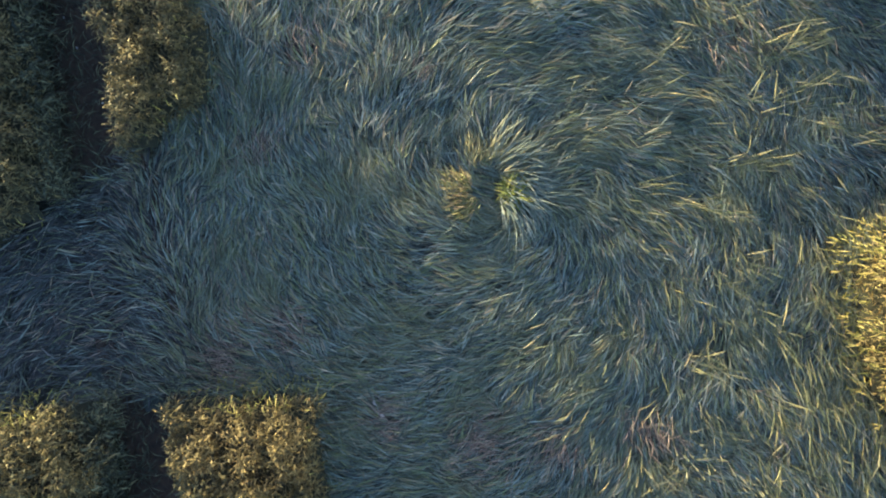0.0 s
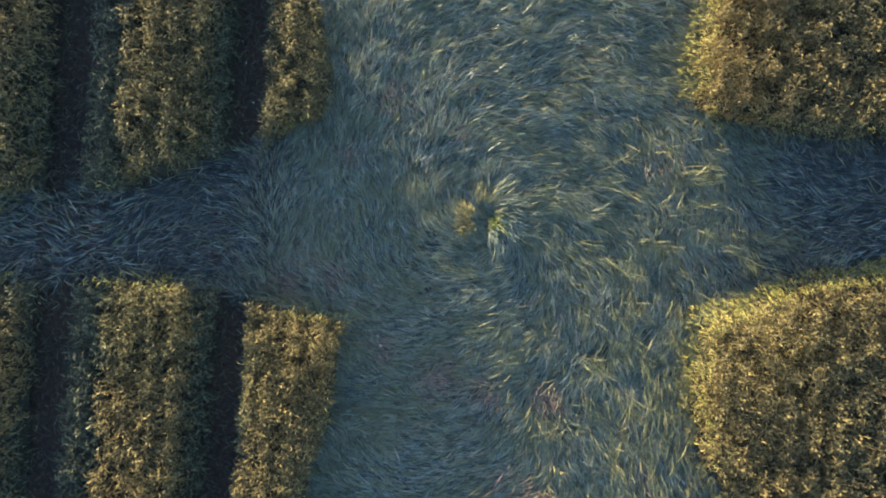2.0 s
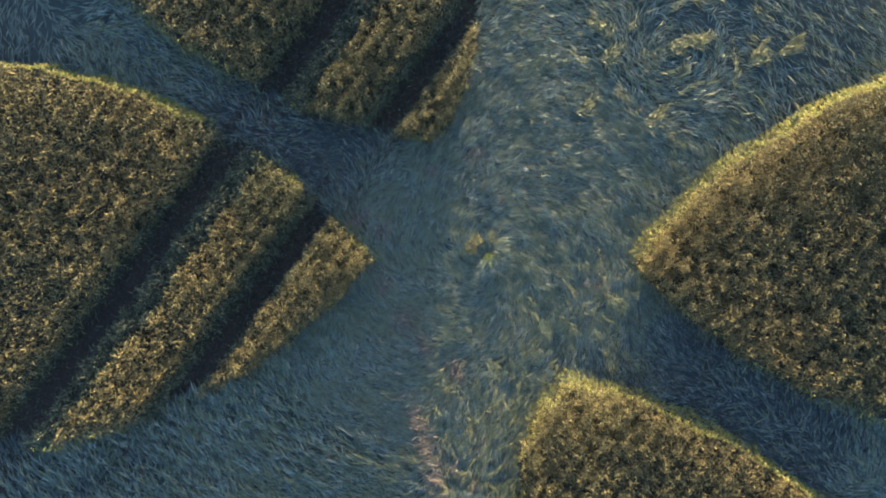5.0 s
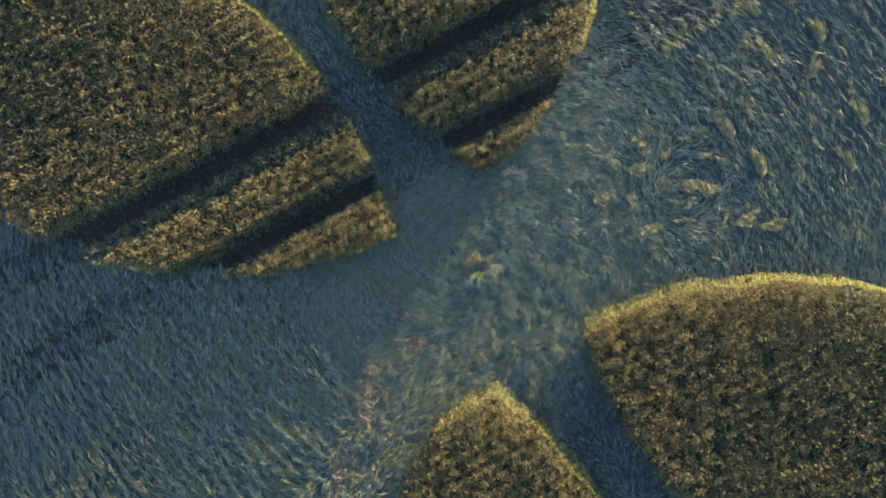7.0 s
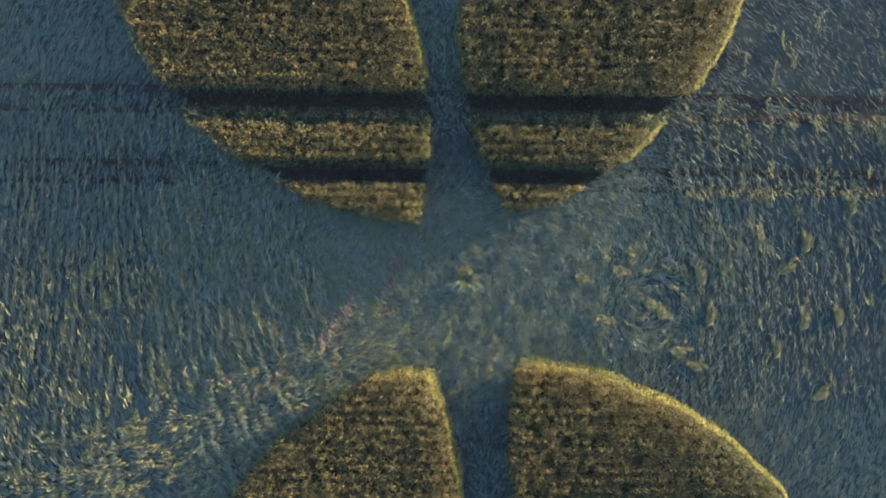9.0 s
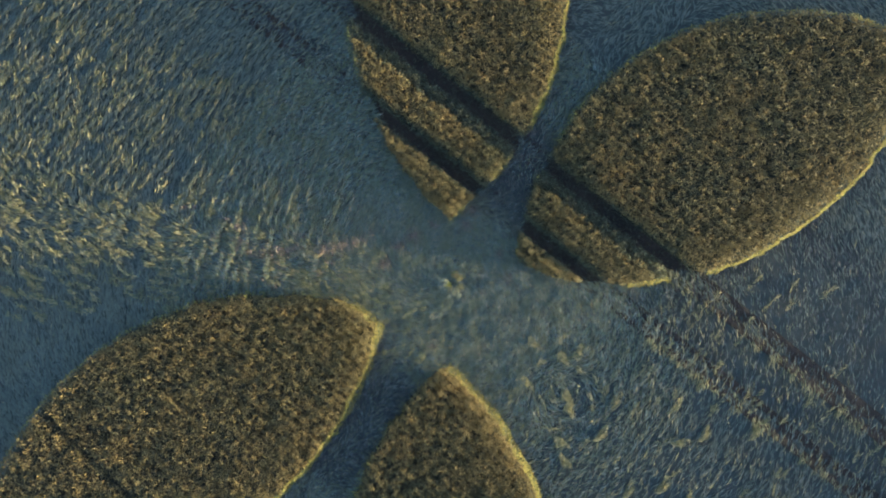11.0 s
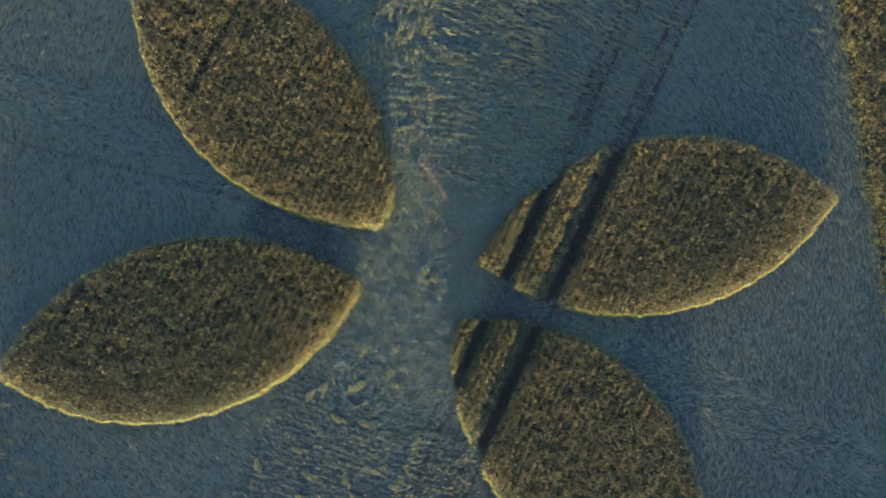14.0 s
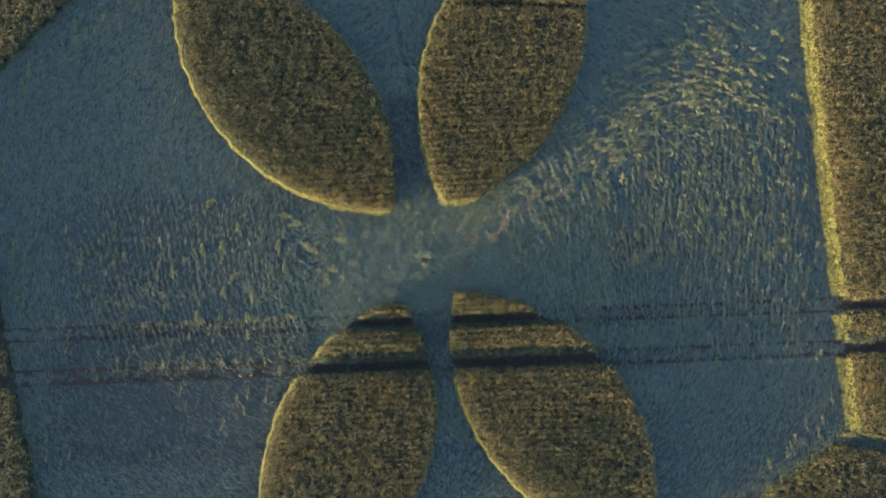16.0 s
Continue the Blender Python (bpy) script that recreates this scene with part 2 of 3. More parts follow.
def blade_mesh(name, at, az, lift, droop, length, width, roll, material):
    """Many bent, pointed blades: each rises from its foot at the angle lift, and goes on at the angle droop."""
    n = len(at)
    flat = np.stack([np.cos(az), np.sin(az), 0 * az], 1)
    side = np.stack([-np.sin(az), np.cos(az), 0 * az], 1)
    up = np.array([0, 0, 1.0])
    way1 = flat * np.cos(lift)[:, None] + up * np.sin(lift)[:, None]
    way2 = flat * np.cos(droop)[:, None] + up * np.sin(droop)[:, None]
    nor = np.cross(way1, side)
    across = side * np.cos(roll)[:, None] + nor * np.sin(roll)[:, None]
    half, w = (length / 2)[:, None], (width / 2)[:, None]
    mid = at + way1 * half
    tip = mid + way2 * half
    verts = np.stack([at, mid + across * w * 1.1, tip, mid - across * w * 1.1], 1).reshape(-1, 3)
    quads = np.arange(n)[:, None] * 4 + np.array([0, 1, 2, 3])
    return fill_mesh(name, verts, quads, np.zeros((0, 3), int), material)


def ground_grid(name, x0, x1, y0, y1, step, keep, height, material):
    """A sheet over the cells where keep(x, y) holds, at height(x, y)."""
    xs, ys = np.arange(x0, x1 + step / 2, step), np.arange(y0, y1 + step / 2, step)
    gx, gy = np.meshgrid(xs, ys)
    cx, cy = (gx[:-1, :-1] + gx[1:, 1:]) / 2, (gy[:-1, :-1] + gy[1:, 1:]) / 2
    ok = keep(cx, cy)
    idx = np.arange(gx.size).reshape(gx.shape)
    quads = np.stack([idx[:-1, :-1], idx[:-1, 1:], idx[1:, 1:], idx[1:, :-1]], -1)[ok]
    used, back = np.unique(quads, return_inverse=True)
    x, y = gx.ravel()[used], gy.ravel()[used]
    return fill_mesh(name, np.stack([x, y, height(x, y)], 1), back.reshape(-1, 4), np.zeros((0, 3), int), material, True)


def part(name, me, parent, label=""):
    ob = new(name, me)
    ob.parent = parent
    return tagged(ob, label)


def scatter(x0, x1, y0, y1, per_m2):
    n = int((x1 - x0) * (y1 - y0) * per_m2)
    return rng.uniform(x0, x1, n), rng.uniform(y0, y1, n)


# ---- ground ----
ground = new("ground", ground_grid("ground", -1500, 1500, -1500, 1500, 100, lambda x, y: x == x, lambda x, y: 0 * x, SOIL))
tagged(ground, "dark brown bare field soil under the crop", "ground", kind="structure")
for y, w in TRACKS:
    me = ground_grid("wheel_track", -36, 36, y - w / 2 - 0.18, y + w / 2 + 0.18, 0.08, lambda x, yy: x == x,
                     lambda x, yy, y=y, w=w: 0.006 + 0.03 * soft_noise(x, yy, 0.15, 21) + 0.025 * soft_noise(x, yy, 0.07, 22) + 0.030 * np.clip(np.abs(yy - y) / (w / 2), 0, 1.3) ** 2, TRACK)
    for v in me.vertices:
        v.co.y -= SLANT * v.co.x
    tagged(new("wheel_track", me), "dark pressed soil wheel track through the wheat", "wheel track", "tractor wheel tracks", "structure")


# ---- standing wheat ----
def standing_leaves(name, box, depth_of, ymin, ymax, bands, parent):
    """Leaves and ears on top of a stand. bands: rings round the middle with their plants per square metre, leaves on each and leaf size."""
    xs, ys, sizes, owns = [], [], [], []
    for r0, r1, per, own, size in bands:
        x, y = scatter(*box, per)
        r = np.hypot(x - MID[0], y - MID[1])
        r = r + rng.normal(0, 0.6, len(r)) * (r > 2.5)          # the bands run into one another
        ok = (r >= r0) & (r < r1) & (y > ymin) & (y < ymax)
        xs.append(x[ok]), ys.append(y[ok]), sizes.append(np.full(ok.sum(), size)), owns.append(np.full(ok.sum(), own))
    x, y, size, own = np.concatenate(xs), np.concatenate(ys), np.concatenate(sizes), np.concatenate(owns)
    y = y - 0.016 * np.sin(2 * np.pi * ((y + SLANT * x) / 0.27) + 2.0 * soft_noise(x, y, 3.0, 11) - np.pi / 2)     # plants gather in drill rows
    d = depth_of(x, y)
    ok = d > 0.04
    x, y, size, own, d = x[ok], y[ok], size[ok], own[ok], d[ok]
    tops = canopy(x, y, d) * rng.uniform(0.93, 1.04, len(x))
    sunward = np.clip((d - depth_of(x + 0.10 * math.cos(radians(SUN_AZ)), y + 0.10 * math.sin(radians(SUN_AZ)))) / 0.10, 0, 1)
    tops = tops * (1 + 0.19 * sunward * (1 - stunted(x, y)) * np.exp(-(d / 0.14) ** 2))       # taller along the sunny edge
    which = np.repeat(np.arange(len(x)), own)
    n, size = len(which), size[which]
    az = rng.uniform(0, 2 * np.pi, n)
    out = 0.035 * size * rng.random(n)
    z = tops[which] - np.where(rng.random(n) < np.where(np.hypot(x, y)[which] < 6, 0.36, 0.6), rng.uniform(0.0, 0.06, n), rng.uniform(0.06, 0.32, n)) * tops[which] / STAND
    at = np.stack([x[which] + out * np.cos(az), y[which] + out * np.sin(az), z], 1)
    ear = rng.random(n) < 0.2
    lift = np.where(ear, rng.uniform(0.7, 1.4, n), rng.uniform(0.0, 1.1, n))
    droop = np.where(ear, rng.uniform(0.0, 1.0, n), rng.uniform(-1.3, -0.1, n))
    length = np.where(ear, 0.08, 0.135) * rng.uniform(0.6, 1.4, n) * size
    width = np.where(ear, 0.016, 0.021) * rng.uniform(0.7, 1.3, n) * size
    roll = rng.normal(0, 0.5, n)
    leafy = stunted(x, y)[which] > rng.uniform(0.25, 0.75, n)
    for sort, ok, material in ((name, ~leafy, WHEAT), ("lower_" + name, leafy, LEAFY)):
        if ok.sum() > 50:
            me = blade_mesh(sort, at[ok], az[ok], lift[ok], droop[ok], length[ok] * (1.0 if sort == name else 1.3), width[ok], roll[ok], material)
            tagged(part(sort, me, parent, "" if sort == name else "dull green leaves beside the wheel track, the stand's shade put into their colour"), kind="stuff")


def rim_growth_mesh(name, box, depth_of, ymin, ymax, per, size, parent, wide=0.08):
    """The stems and hanging leaves that show on the upright rim of a stand."""
    x, y = scatter(*box, per)
    ok = (y > ymin) & (y < ymax)
    x, y = x[ok], y[ok]
    d = depth_of(x, y)
    ok = (d > -wide) & (d < 0.10) & (track_depth(x, y) > 0.25)
    x, y, d = x[ok], y[ok], d[ok]
    n = len(x)
    gx, gy = depth_of(x - 0.12, y) - depth_of(x + 0.12, y), depth_of(x, y - 0.12) - depth_of(x, y + 0.12)
    face = np.arctan2(gy, gx)
    lit_rim = np.where(np.hypot(x - MID[0], y - MID[1]) < 6, np.where(y > 0, 0.3, 1.0), 1.0)          # fewer bright blades on the northern islands' inner rims, imitating their shade
    ok = rng.random(n) < lit_rim * np.clip(0.25 + 0.9 * np.cos(face - radians(SUN_AZ)), 0.12, 1)      # bright blades thinned away from the sun: light and shade put into the spread
    x, y, d, face = x[ok], y[ok], d[ok], face[ok]
    n = len(x)
    az = face + rng.normal(0, 0.6, n)
    z = STAND * (0.12 + 0.92 * np.clip((d + wide) / (wide + 0.07), 0, 1)) * rng.uniform(0.75, 1.0, n)
    hang = rng.random(n) < 0.65
    me = blade_mesh(name, np.stack([x, y, z], 1), az, np.where(hang, rng.uniform(-0.5, 0.5, n), rng.uniform(0.6, 1.3, n)),
                    np.where(hang, rng.uniform(-1.2, -0.5, n), rng.uniform(0.0, 1.0, n)),
                    rng.uniform(0.06, 0.13, n), rng.uniform(0.009, 0.016, n) * size * np.where(np.hypot(x - MID[0], y - MID[1]) < 6, 0.5, 1.0), rng.normal(0, 0.4, n), TUFT)
    return tagged(part(name, me, parent, "yellow-green stems and leaves on the rim"), kind="stuff")


def strip_depth(depth, x, y, with_tracks):
    return np.minimum(depth, track_depth(x, y)) if with_tracks else depth


PETAL_BANDS = ((0, 4.6, 840, 8, 0.55), (4.6, 8, 430, 6, 0.78), (8, 12, 240, 6, 0.92), (12, 30, 150, 6, 1.08))
PETAL_LABELS = {"a": "leaf-shaped island of standing green-gold wheat cut by two wheel tracks",
                "b": "leaf-shaped island of ripening wheat crossed by dark wheel tracks",
                "c": "unbroken leaf-shaped island of golden standing wheat with a thin gap",
                "d": "leaf-shaped island of standing wheat with a sunlit golden rim"}
for key, (tip, end, *_) in PETALS.items():
    cut = key in "ab"
    box = (min(tip[0], end[0]) - 4.5, max(tip[0], end[0]) + 4.5, min(tip[1], end[1]) - 3, max(tip[1], end[1]) + 3)
    petal = tagged(new("wheat_island"), PETAL_LABELS[key], "wheat crop", "wheat islands")
    petal.location = ((tip[0] + end[0]) / 2, (tip[1] + end[1]) / 2, 0)
    petal.matrix_world = Matrix.Translation(petal.location)
    bpy.context.view_layer.update()

    def depth_of(x, y, key=key, cut=cut):
        d = strip_depth(petal_depth(key, x, y), x, y, cut)
        if not cut:
            d = np.minimum(d, np.abs(y + 11.9 + 0.09 * x) - (0.010 if key == "c" else 0.004))      # a missed drill row
        return d

    edges = (-99, 3.30, 5.37, 99) if cut else (-99, 99)
    for ymin, ymax in zip(edges, edges[1:]):
        # body of lower growth, its dark colour standing in for shade under the leaves
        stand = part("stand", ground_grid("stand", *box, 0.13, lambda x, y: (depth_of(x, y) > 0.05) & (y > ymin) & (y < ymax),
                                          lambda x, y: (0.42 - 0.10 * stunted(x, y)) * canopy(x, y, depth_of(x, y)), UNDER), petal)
        stand.matrix_parent_inverse = petal.matrix_world.inverted()
        standing_leaves("leaves", box, depth_of, ymin, ymax, PETAL_BANDS, stand)
        rim_growth_mesh("rim_growth", box, lambda x, y: petal_depth(key, x, y), ymin, ymax, 2600, 1.0, stand, 0.09)

for number, side in enumerate(SIDES):
    ang, far = SIDES[side]

    def field_depth(x, y, number=number):
        d, which = side_depth(x, y)
        d = np.minimum(d, track_depth(x, y))
        return np.where(which == number, d, -1.0)

    seen = side in ("west", "north_west", "east", "south_east")
    cx, cy = 28 * math.cos(radians(ang)), 28 * math.sin(radians(ang))
    box = (cx - 31, cx + 31, cy - 31, cy + 31)
    near = lambda x, y: (np.hypot(x, y) < 38)
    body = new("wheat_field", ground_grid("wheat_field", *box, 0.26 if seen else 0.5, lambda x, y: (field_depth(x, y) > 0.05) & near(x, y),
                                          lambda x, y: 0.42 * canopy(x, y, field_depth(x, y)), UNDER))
    tagged(body, "field of standing green-gold wheat with a straight pressed edge", "wheat field", "wheat field round the pattern", "stuff")
    standing_leaves("leaves", box, field_depth, -99, 99, ((0, 24.5, {"west": 170, "north_west": 120}.get(side, 60), 5, {"west": 1.0, "north_west": 1.15}.get(side, 1.5)), (24.5, 38, 8, 5, 2.6)) if seen else ((0, 38, 4, 5, 3.2),), body)
    if seen:
        rim_growth_mesh("rim_growth", box, field_depth, -99, 99, 1300 if side == "west" else 700, 1.5, body, 0.26)

far_field = new("wheat_field", ground_grid("far_wheat_field", -320, 320, -320, 320, 5.0, lambda x, y: np.hypot(x, y) > 34.0,
                                           lambda x, y: 0.52 + 0.12 * soft_noise(x, y, 5, 31), FAR))
tagged(far_field, "distant level stand of green wheat", "wheat field", "wheat field round the pattern", "stuff")


# ---- flattened wheat ----
EDDY = (5.55, -0.35)
RIDGE = np.array([-0.875, -0.485])    # a raised seam runs from the middle along this way


def lay(x, y):
    """The way in which the stalks lie: a swirl round the middle, along the lanes between the islands, along the seam."""
    u, v = x - MID[0], y - MID[1]
    r, phi = np.hypot(u, v), np.arctan2(v, u)
    ang = phi - np.pi / 2 + 0.35 + 0.9 * np.clip(1.0 - r, 0, 1)
    side = np.clip((1.5 - np.abs(u)) / 0.8, 0, 1) * np.clip((r - 2.6) / 1.2, 0, 1)
    along, off = u * RIDGE[0] + v * RIDGE[1], np.abs(u * RIDGE[1] - v * RIDGE[0])
    seam = np.clip((1.0 - off) / 0.5, 0, 1) * np.clip((along - 1.8) / 0.8, 0, 1)
    rest = (1 - side) * (1 - seam) + 0.001
    lane = np.where(v > 0, np.pi / 2, -np.pi / 2) + 0.25
    ang = np.arctan2(np.sin(ang) * rest + np.sin(lane) * side + RIDGE[1] * seam, np.cos(ang) * rest + np.cos(lane) * side + RIDGE[0] * seam)
    calm = np.clip((np.abs(u) - 3.0) / 1.5, 0, 1) * (1 - seam)
    eu, ev = x - EDDY[0], y - EDDY[1]                  # a second small eddy in the eastern lane
    pull = np.clip(1.6 - np.hypot(eu, ev) / 1.1, 0, 1)
    turn = np.arctan2(ev, eu) + 1.75
    ang = np.arctan2(np.sin(ang) * (1 - pull) + np.sin(turn) * pull, np.cos(ang) * (1 - pull) + np.cos(turn) * pull)
    calm = calm * (1 - pull)
    loose = 1 - 0.7 * calm
    return ang - 0.25 * calm + loose * (0.9 * (soft_noise(x, y, 0.9, 41) - 0.5) + 1.0 * (soft_noise(x, y, 0.28, 42) - 0.5))


def rough(x, y):
    """How far the flattened wheat sticks up in tufts, 0 to 1."""
    u, v = x - MID[0], y - MID[1]
    r = np.hypot(u, v)
    east = 0.18 * between(x, 3.6, 18.0, 2.0) * between(y, -3.6, 5.4, 0.8)
    east = np.maximum(east, 0.85 * between(x, 5.8, 17.0, 1.0) * np.maximum(between(y, 4.55, 5.25, 0.25), 0.9 * between(y, 2.75, 3.1, 0.1)))
    west = 0.36 * between(x, -18.0, -4.0, 2.0) * between(y, -5.5, 2.4, 1.2)
    west = np.maximum(west, 0.60 * between(x, -18.0, -11.0, 1.0) * between(y, -6.0, 1.5, 1.0))
    west = np.maximum(west, 0.45 * between(x, -18.5, -7.5, 1.0) * np.maximum(between(y, 2.85, 3.25, 0.1), between(y, 5.75, 6.15, 0.1)))
    along, off = u * RIDGE[0] + v * RIDGE[1], np.abs(u * RIDGE[1] - v * RIDGE[0])
    seam = np.clip(1.4 - off / (0.7 + 0.12 * np.clip(along, 0, 30)), 0, 1) * (along > 1.5) * np.clip((20 - along) / 3, 0, 1)
    south = np.clip(1 - np.hypot(u + 1.1, v + 2.0) / 2.2, 0, 1) * 0.62
    south = np.maximum(south, np.clip(1 - np.hypot(u - 1.0, v + 1.9) / 1.3, 0, 1) * 0.58)
    swirl = np.clip(1 - np.abs(r - 1.7) / 1.3, 0, 1) * (0.20 + 0.22 * np.clip(0.5 - v, 0, 1))
    rim = 0.30 * np.clip(1 - np.abs(side_depth(x, y)[0] + 1.3) / 1.0, 0, 1)
    return np.clip(np.max([east, west, 0.42 * seam, south, swirl, rim, 0.05 + 0 * r], axis=0), 0, 1)


def ridge_line(x, y):
    """Which drill ridge of the flattened crop a place belongs to, as a running number with its fraction."""
    east = x + 0.018 * y * np.abs(y) + 0.12 * y
    west = x + np.clip(0.06 * (x + 11), -0.1, 0.4) * y
    bend = 0.7 * (soft_noise(x, y, 3.5, 71) - 0.5) + 0.20 * (soft_noise(x, y, 0.9, 72) - 0.5) + 0.10 * (soft_noise(x, y, 0.3, 75) - 0.5)
    return np.where(x > MID[0], (east + bend) / 0.29, (west + 0.75 * bend) / 0.25)


def ridge(x, y):
    """Narrow broken ridges of stalks, along the way the crop lies: 0 in the furrows, 1 on a crest."""
    line = ridge_line(x, y)
    crest = 0.5 + 0.5 * np.cos(2 * np.pi * line)
    dash = soft_noise(np.round(line) * 0.8, y + 3.7 * np.round(line), 0.6, 73) * 0.65 + soft_noise(x, y, 0.3, 74) * 0.35
    east = np.maximum(between(x, 6.0, 17.5, 1.6) * between(y, -3.6, 2.6, 0.8), 1.25 * between(x, 5.6, 17.5, 1.0) * between(y, 2.5, 5.5, 0.3))
    east = np.maximum(east, 0.36 * between(x, 4.5, 19.0, 2.5) * between(y, -5.2, 8.0, 1.5))
    west = between(x, -18.0, -7.0, 3.0) * between(y, -6.5, 2.6, 1.5)
    west = np.maximum(west, 0.75 * between(x, -18.5, -2.6, 1.5) * between(y, -7.0, 6.5, 1.5))
    much = np.maximum(east, west)
    round_eddy = np.hypot(0.75 * (x - EDDY[0]) + 0.5 * (soft_noise(x, y, 0.8, 76) - 0.5), y - EDDY[1] + 0.7 * (soft_noise(x, y, 0.9, 77) - 0.5))
    line = np.where(round_eddy < 1.7, round_eddy / 0.34, line)
    crest = np.where(round_eddy < 1.7, 0.5 + 0.5 * np.cos(2 * np.pi * line), crest)
    much = np.maximum(much, 0.34 * np.clip((1.7 - round_eddy) / 0.4, 0, 1))
    return np.clip((crest - 0.45) / 0.4, 0, 1) * np.clip((dash - 0.62 + 0.30 * much) / 0.14, 0, 1) * np.clip(much * 1.4, 0, 1), crest


def sparse(x, y):
    """Where the streaks leave dark gaps between them."""
    return np.maximum(0.97 * between(x, 5.6, 16.5, 1.5) * between(y, 2.2, 5.3, 0.5), np.where(x > 0, 0.7, 0.2) * between(np.abs(x - MID[0]), 4.0, 18.0, 1.5) * between(y, -4.0, 5.5, 1.0))


def outside_stands(x, y):
    d = np.max([petal_depth(k, x, y) for k in PETALS], axis=0)
    return np.maximum(d, side_depth(x, y)[0])


BARE = ((1.74, 1.58, 0.20), (1.05, 2.05, 0.18), (-0.39, 2.09, 0.22), (-0.52, 2.61, 0.24), (-1.22, 1.43, 0.16), (-1.52, 0.7, 0.26),
        (-1.62, 0.19, 0.18), (-1.63, -0.53, 0.2), (1.29, -1.72, 0.2), (1.39, 0.76, 0.10))


def bare(x, y):
    out = 0 * x
    for bx, by, br in BARE:
        out = np.maximum(out, np.clip(1.3 - np.hypot(x - bx, y - by) / br, 0, 1))
    return out


def shade_or_mud(x, y):
    """Share of the leaves in the dark colour: it paints the lanes' shade, and mud where the wheels crossed."""
    north = 0.8 * between(x, -1.9, 2.5, 0.6) * between(y, 2.6, 6.6, 0.8)
    south = 0.75 * between(x, -0.6, 2.4, 0.6) * between(y, -8.0, -2.4, 0.9)
    wheels = 0.6 * np.clip((0.45 - track_depth(x, y)) / 0.3, 0, 1) * between(x, -12.0, -5.5, 2.0)
    east = 0.8 * between(x, 5.0, 20.5, 3.0) * between(y, 2.6, 10.0, 1.0) + 0.25 * between(x, 7.0, 20.5, 3.0) * between(y, -4.0, 2.8, 1.0)
    return 0.9 * np.max([north, south, wheels, east], axis=0) * np.clip(0.35 + 1.3 * soft_noise(x, y, 0.8, 78), 0, 1)


def flat_blades(name, r0, r1, per, length, width, label, material=FLAT):
    x, y = scatter(-21, 23, -23, 23, per) if r1 > 10 else scatter(MID[0] - r1, MID[0] + r1, MID[1] - r1, MID[1] + r1, per)
    r = np.hypot(x - MID[0], y - MID[1])
    r = r + rng.normal(0, 0.7, len(r)) * (r > 2)          # the rings run into one another
    ok = (r >= r0) & (r < r1)
    x, y = x[ok], y[ok]
    keep = (outside_stands(x, y) < 0.10) & (rng.random(len(x)) > 0.8 * bare(x, y)) & ((track_depth(x, y) > 0) | (rng.random(len(x)) < 0.92) | (np.hypot(x, y) < 4))
    trail = (np.abs(x - 0.84 + 0.2 * (y + 8.8) + 0.12 * (soft_noise(x, y, 0.5, 60) - 0.5)) < 0.10) & (y < -8.0)      # a single footpath in the lane
    keep &= ~trail | (rng.random(len(x)) < 0.35)
    thin = np.maximum(np.clip((x - 6) / 3, 0, 1), np.clip((y - 8) / 3, 0, 1))         # pressed thinner in the east and north
    lane = between(x, -1.8, 2.4, 0.5) * between(y, 2.3, 9.0, 0.9)         # trodden to the soil in the northern lane; the thinning also stands in for shade
    lane = np.maximum(lane, 0.6 * between(x, -0.8, 2.2, 0.4) * between(y, -8.0, -2.6, 0.9))
    keep &= rng.random(len(x)) > np.max([
        (0.30 if r0 < 9 else 0.1) * thin,
        0.6 * between(y, 6.5, 21.0, 3.0), 0.4 * lane,
        0.55 * between(x, 5.2, 19.5, 2.0) * between(y, 0.5, 12.0, 1.5), 0.8 * between(x, 6.5, 19.5, 2.0) * between(y, 3.0, 9.5, 1.5),
        0.62 * between(x, 5.0, 19.5, 1.5) * between(y, -4.0, 1.5, 1.0), 0.25 * np.clip((x - 9) / 3, 0, 1)], axis=0)
    x, y = x[keep], y[keep]
    tuft = rough(x, y)
    crest = ridge(x, y)[1]
    gap = (crest < 0.45) & (rng.random(len(x)) < sparse(x, y))
    x, y, tuft = x[~gap], y[~gap], tuft[~gap]
    n = len(x)
    flow = lay(x, y)
    wide = np.abs(x - MID[0]) + rng.normal(0, 0.5, n) > 3.5
    crest = ridge(x, y)[0]
    lumps = np.where(wide, soft_noise(x * 1.5, y, 0.40, 52), soft_noise(x, y, 0.16, 54))
    raised = np.where(wide, 0.16, 0.18) * np.clip((tuft * 0.80 - lumps) / 0.12, 0, 1) * np.clip(tuft * 1.6, 0, 1)
    raised = np.maximum(raised, np.where(x > 0, 0.10, 0.20) * crest)
    layer = rng.random(n)
    z = 0.015 + (0.075 if r0 < 9 else 0.045) * layer + 0.05 * soft_noise(x, y, 0.35, 53) * (1 - sparse(x, y)) + 0.10 * raised + np.where(x < 0, 0.065, 0.06) * crest
    lift = rng.normal(0.02, 0.035, n) + raised * rng.uniform(0.2, 1.0, n)
    droop = rng.normal(-0.03, 0.04, n) - raised * rng.uniform(0.0, 0.5, n)
    flow = flow + np.where(rng.random(n) < np.clip((x - 4.5) / 2.0, 0, 1), np.pi, 0)      # trodden the other way outside the swirl's eastern edge
    jx, jy = x + 0.1 * soft_noise(x, y, 0.09, 55), y + 0.1 * soft_noise(x, y, 0.09, 56)
    bundle = np.floor(jx / 0.13), np.floor(jy / 0.17)                   # stalks lie in small bundles, each askew and at its own height
    z = z + 0.05 * lattice(*bundle, 57) * np.where(wide, 0.6 if r0 < 9 else 0.3, 1.0)
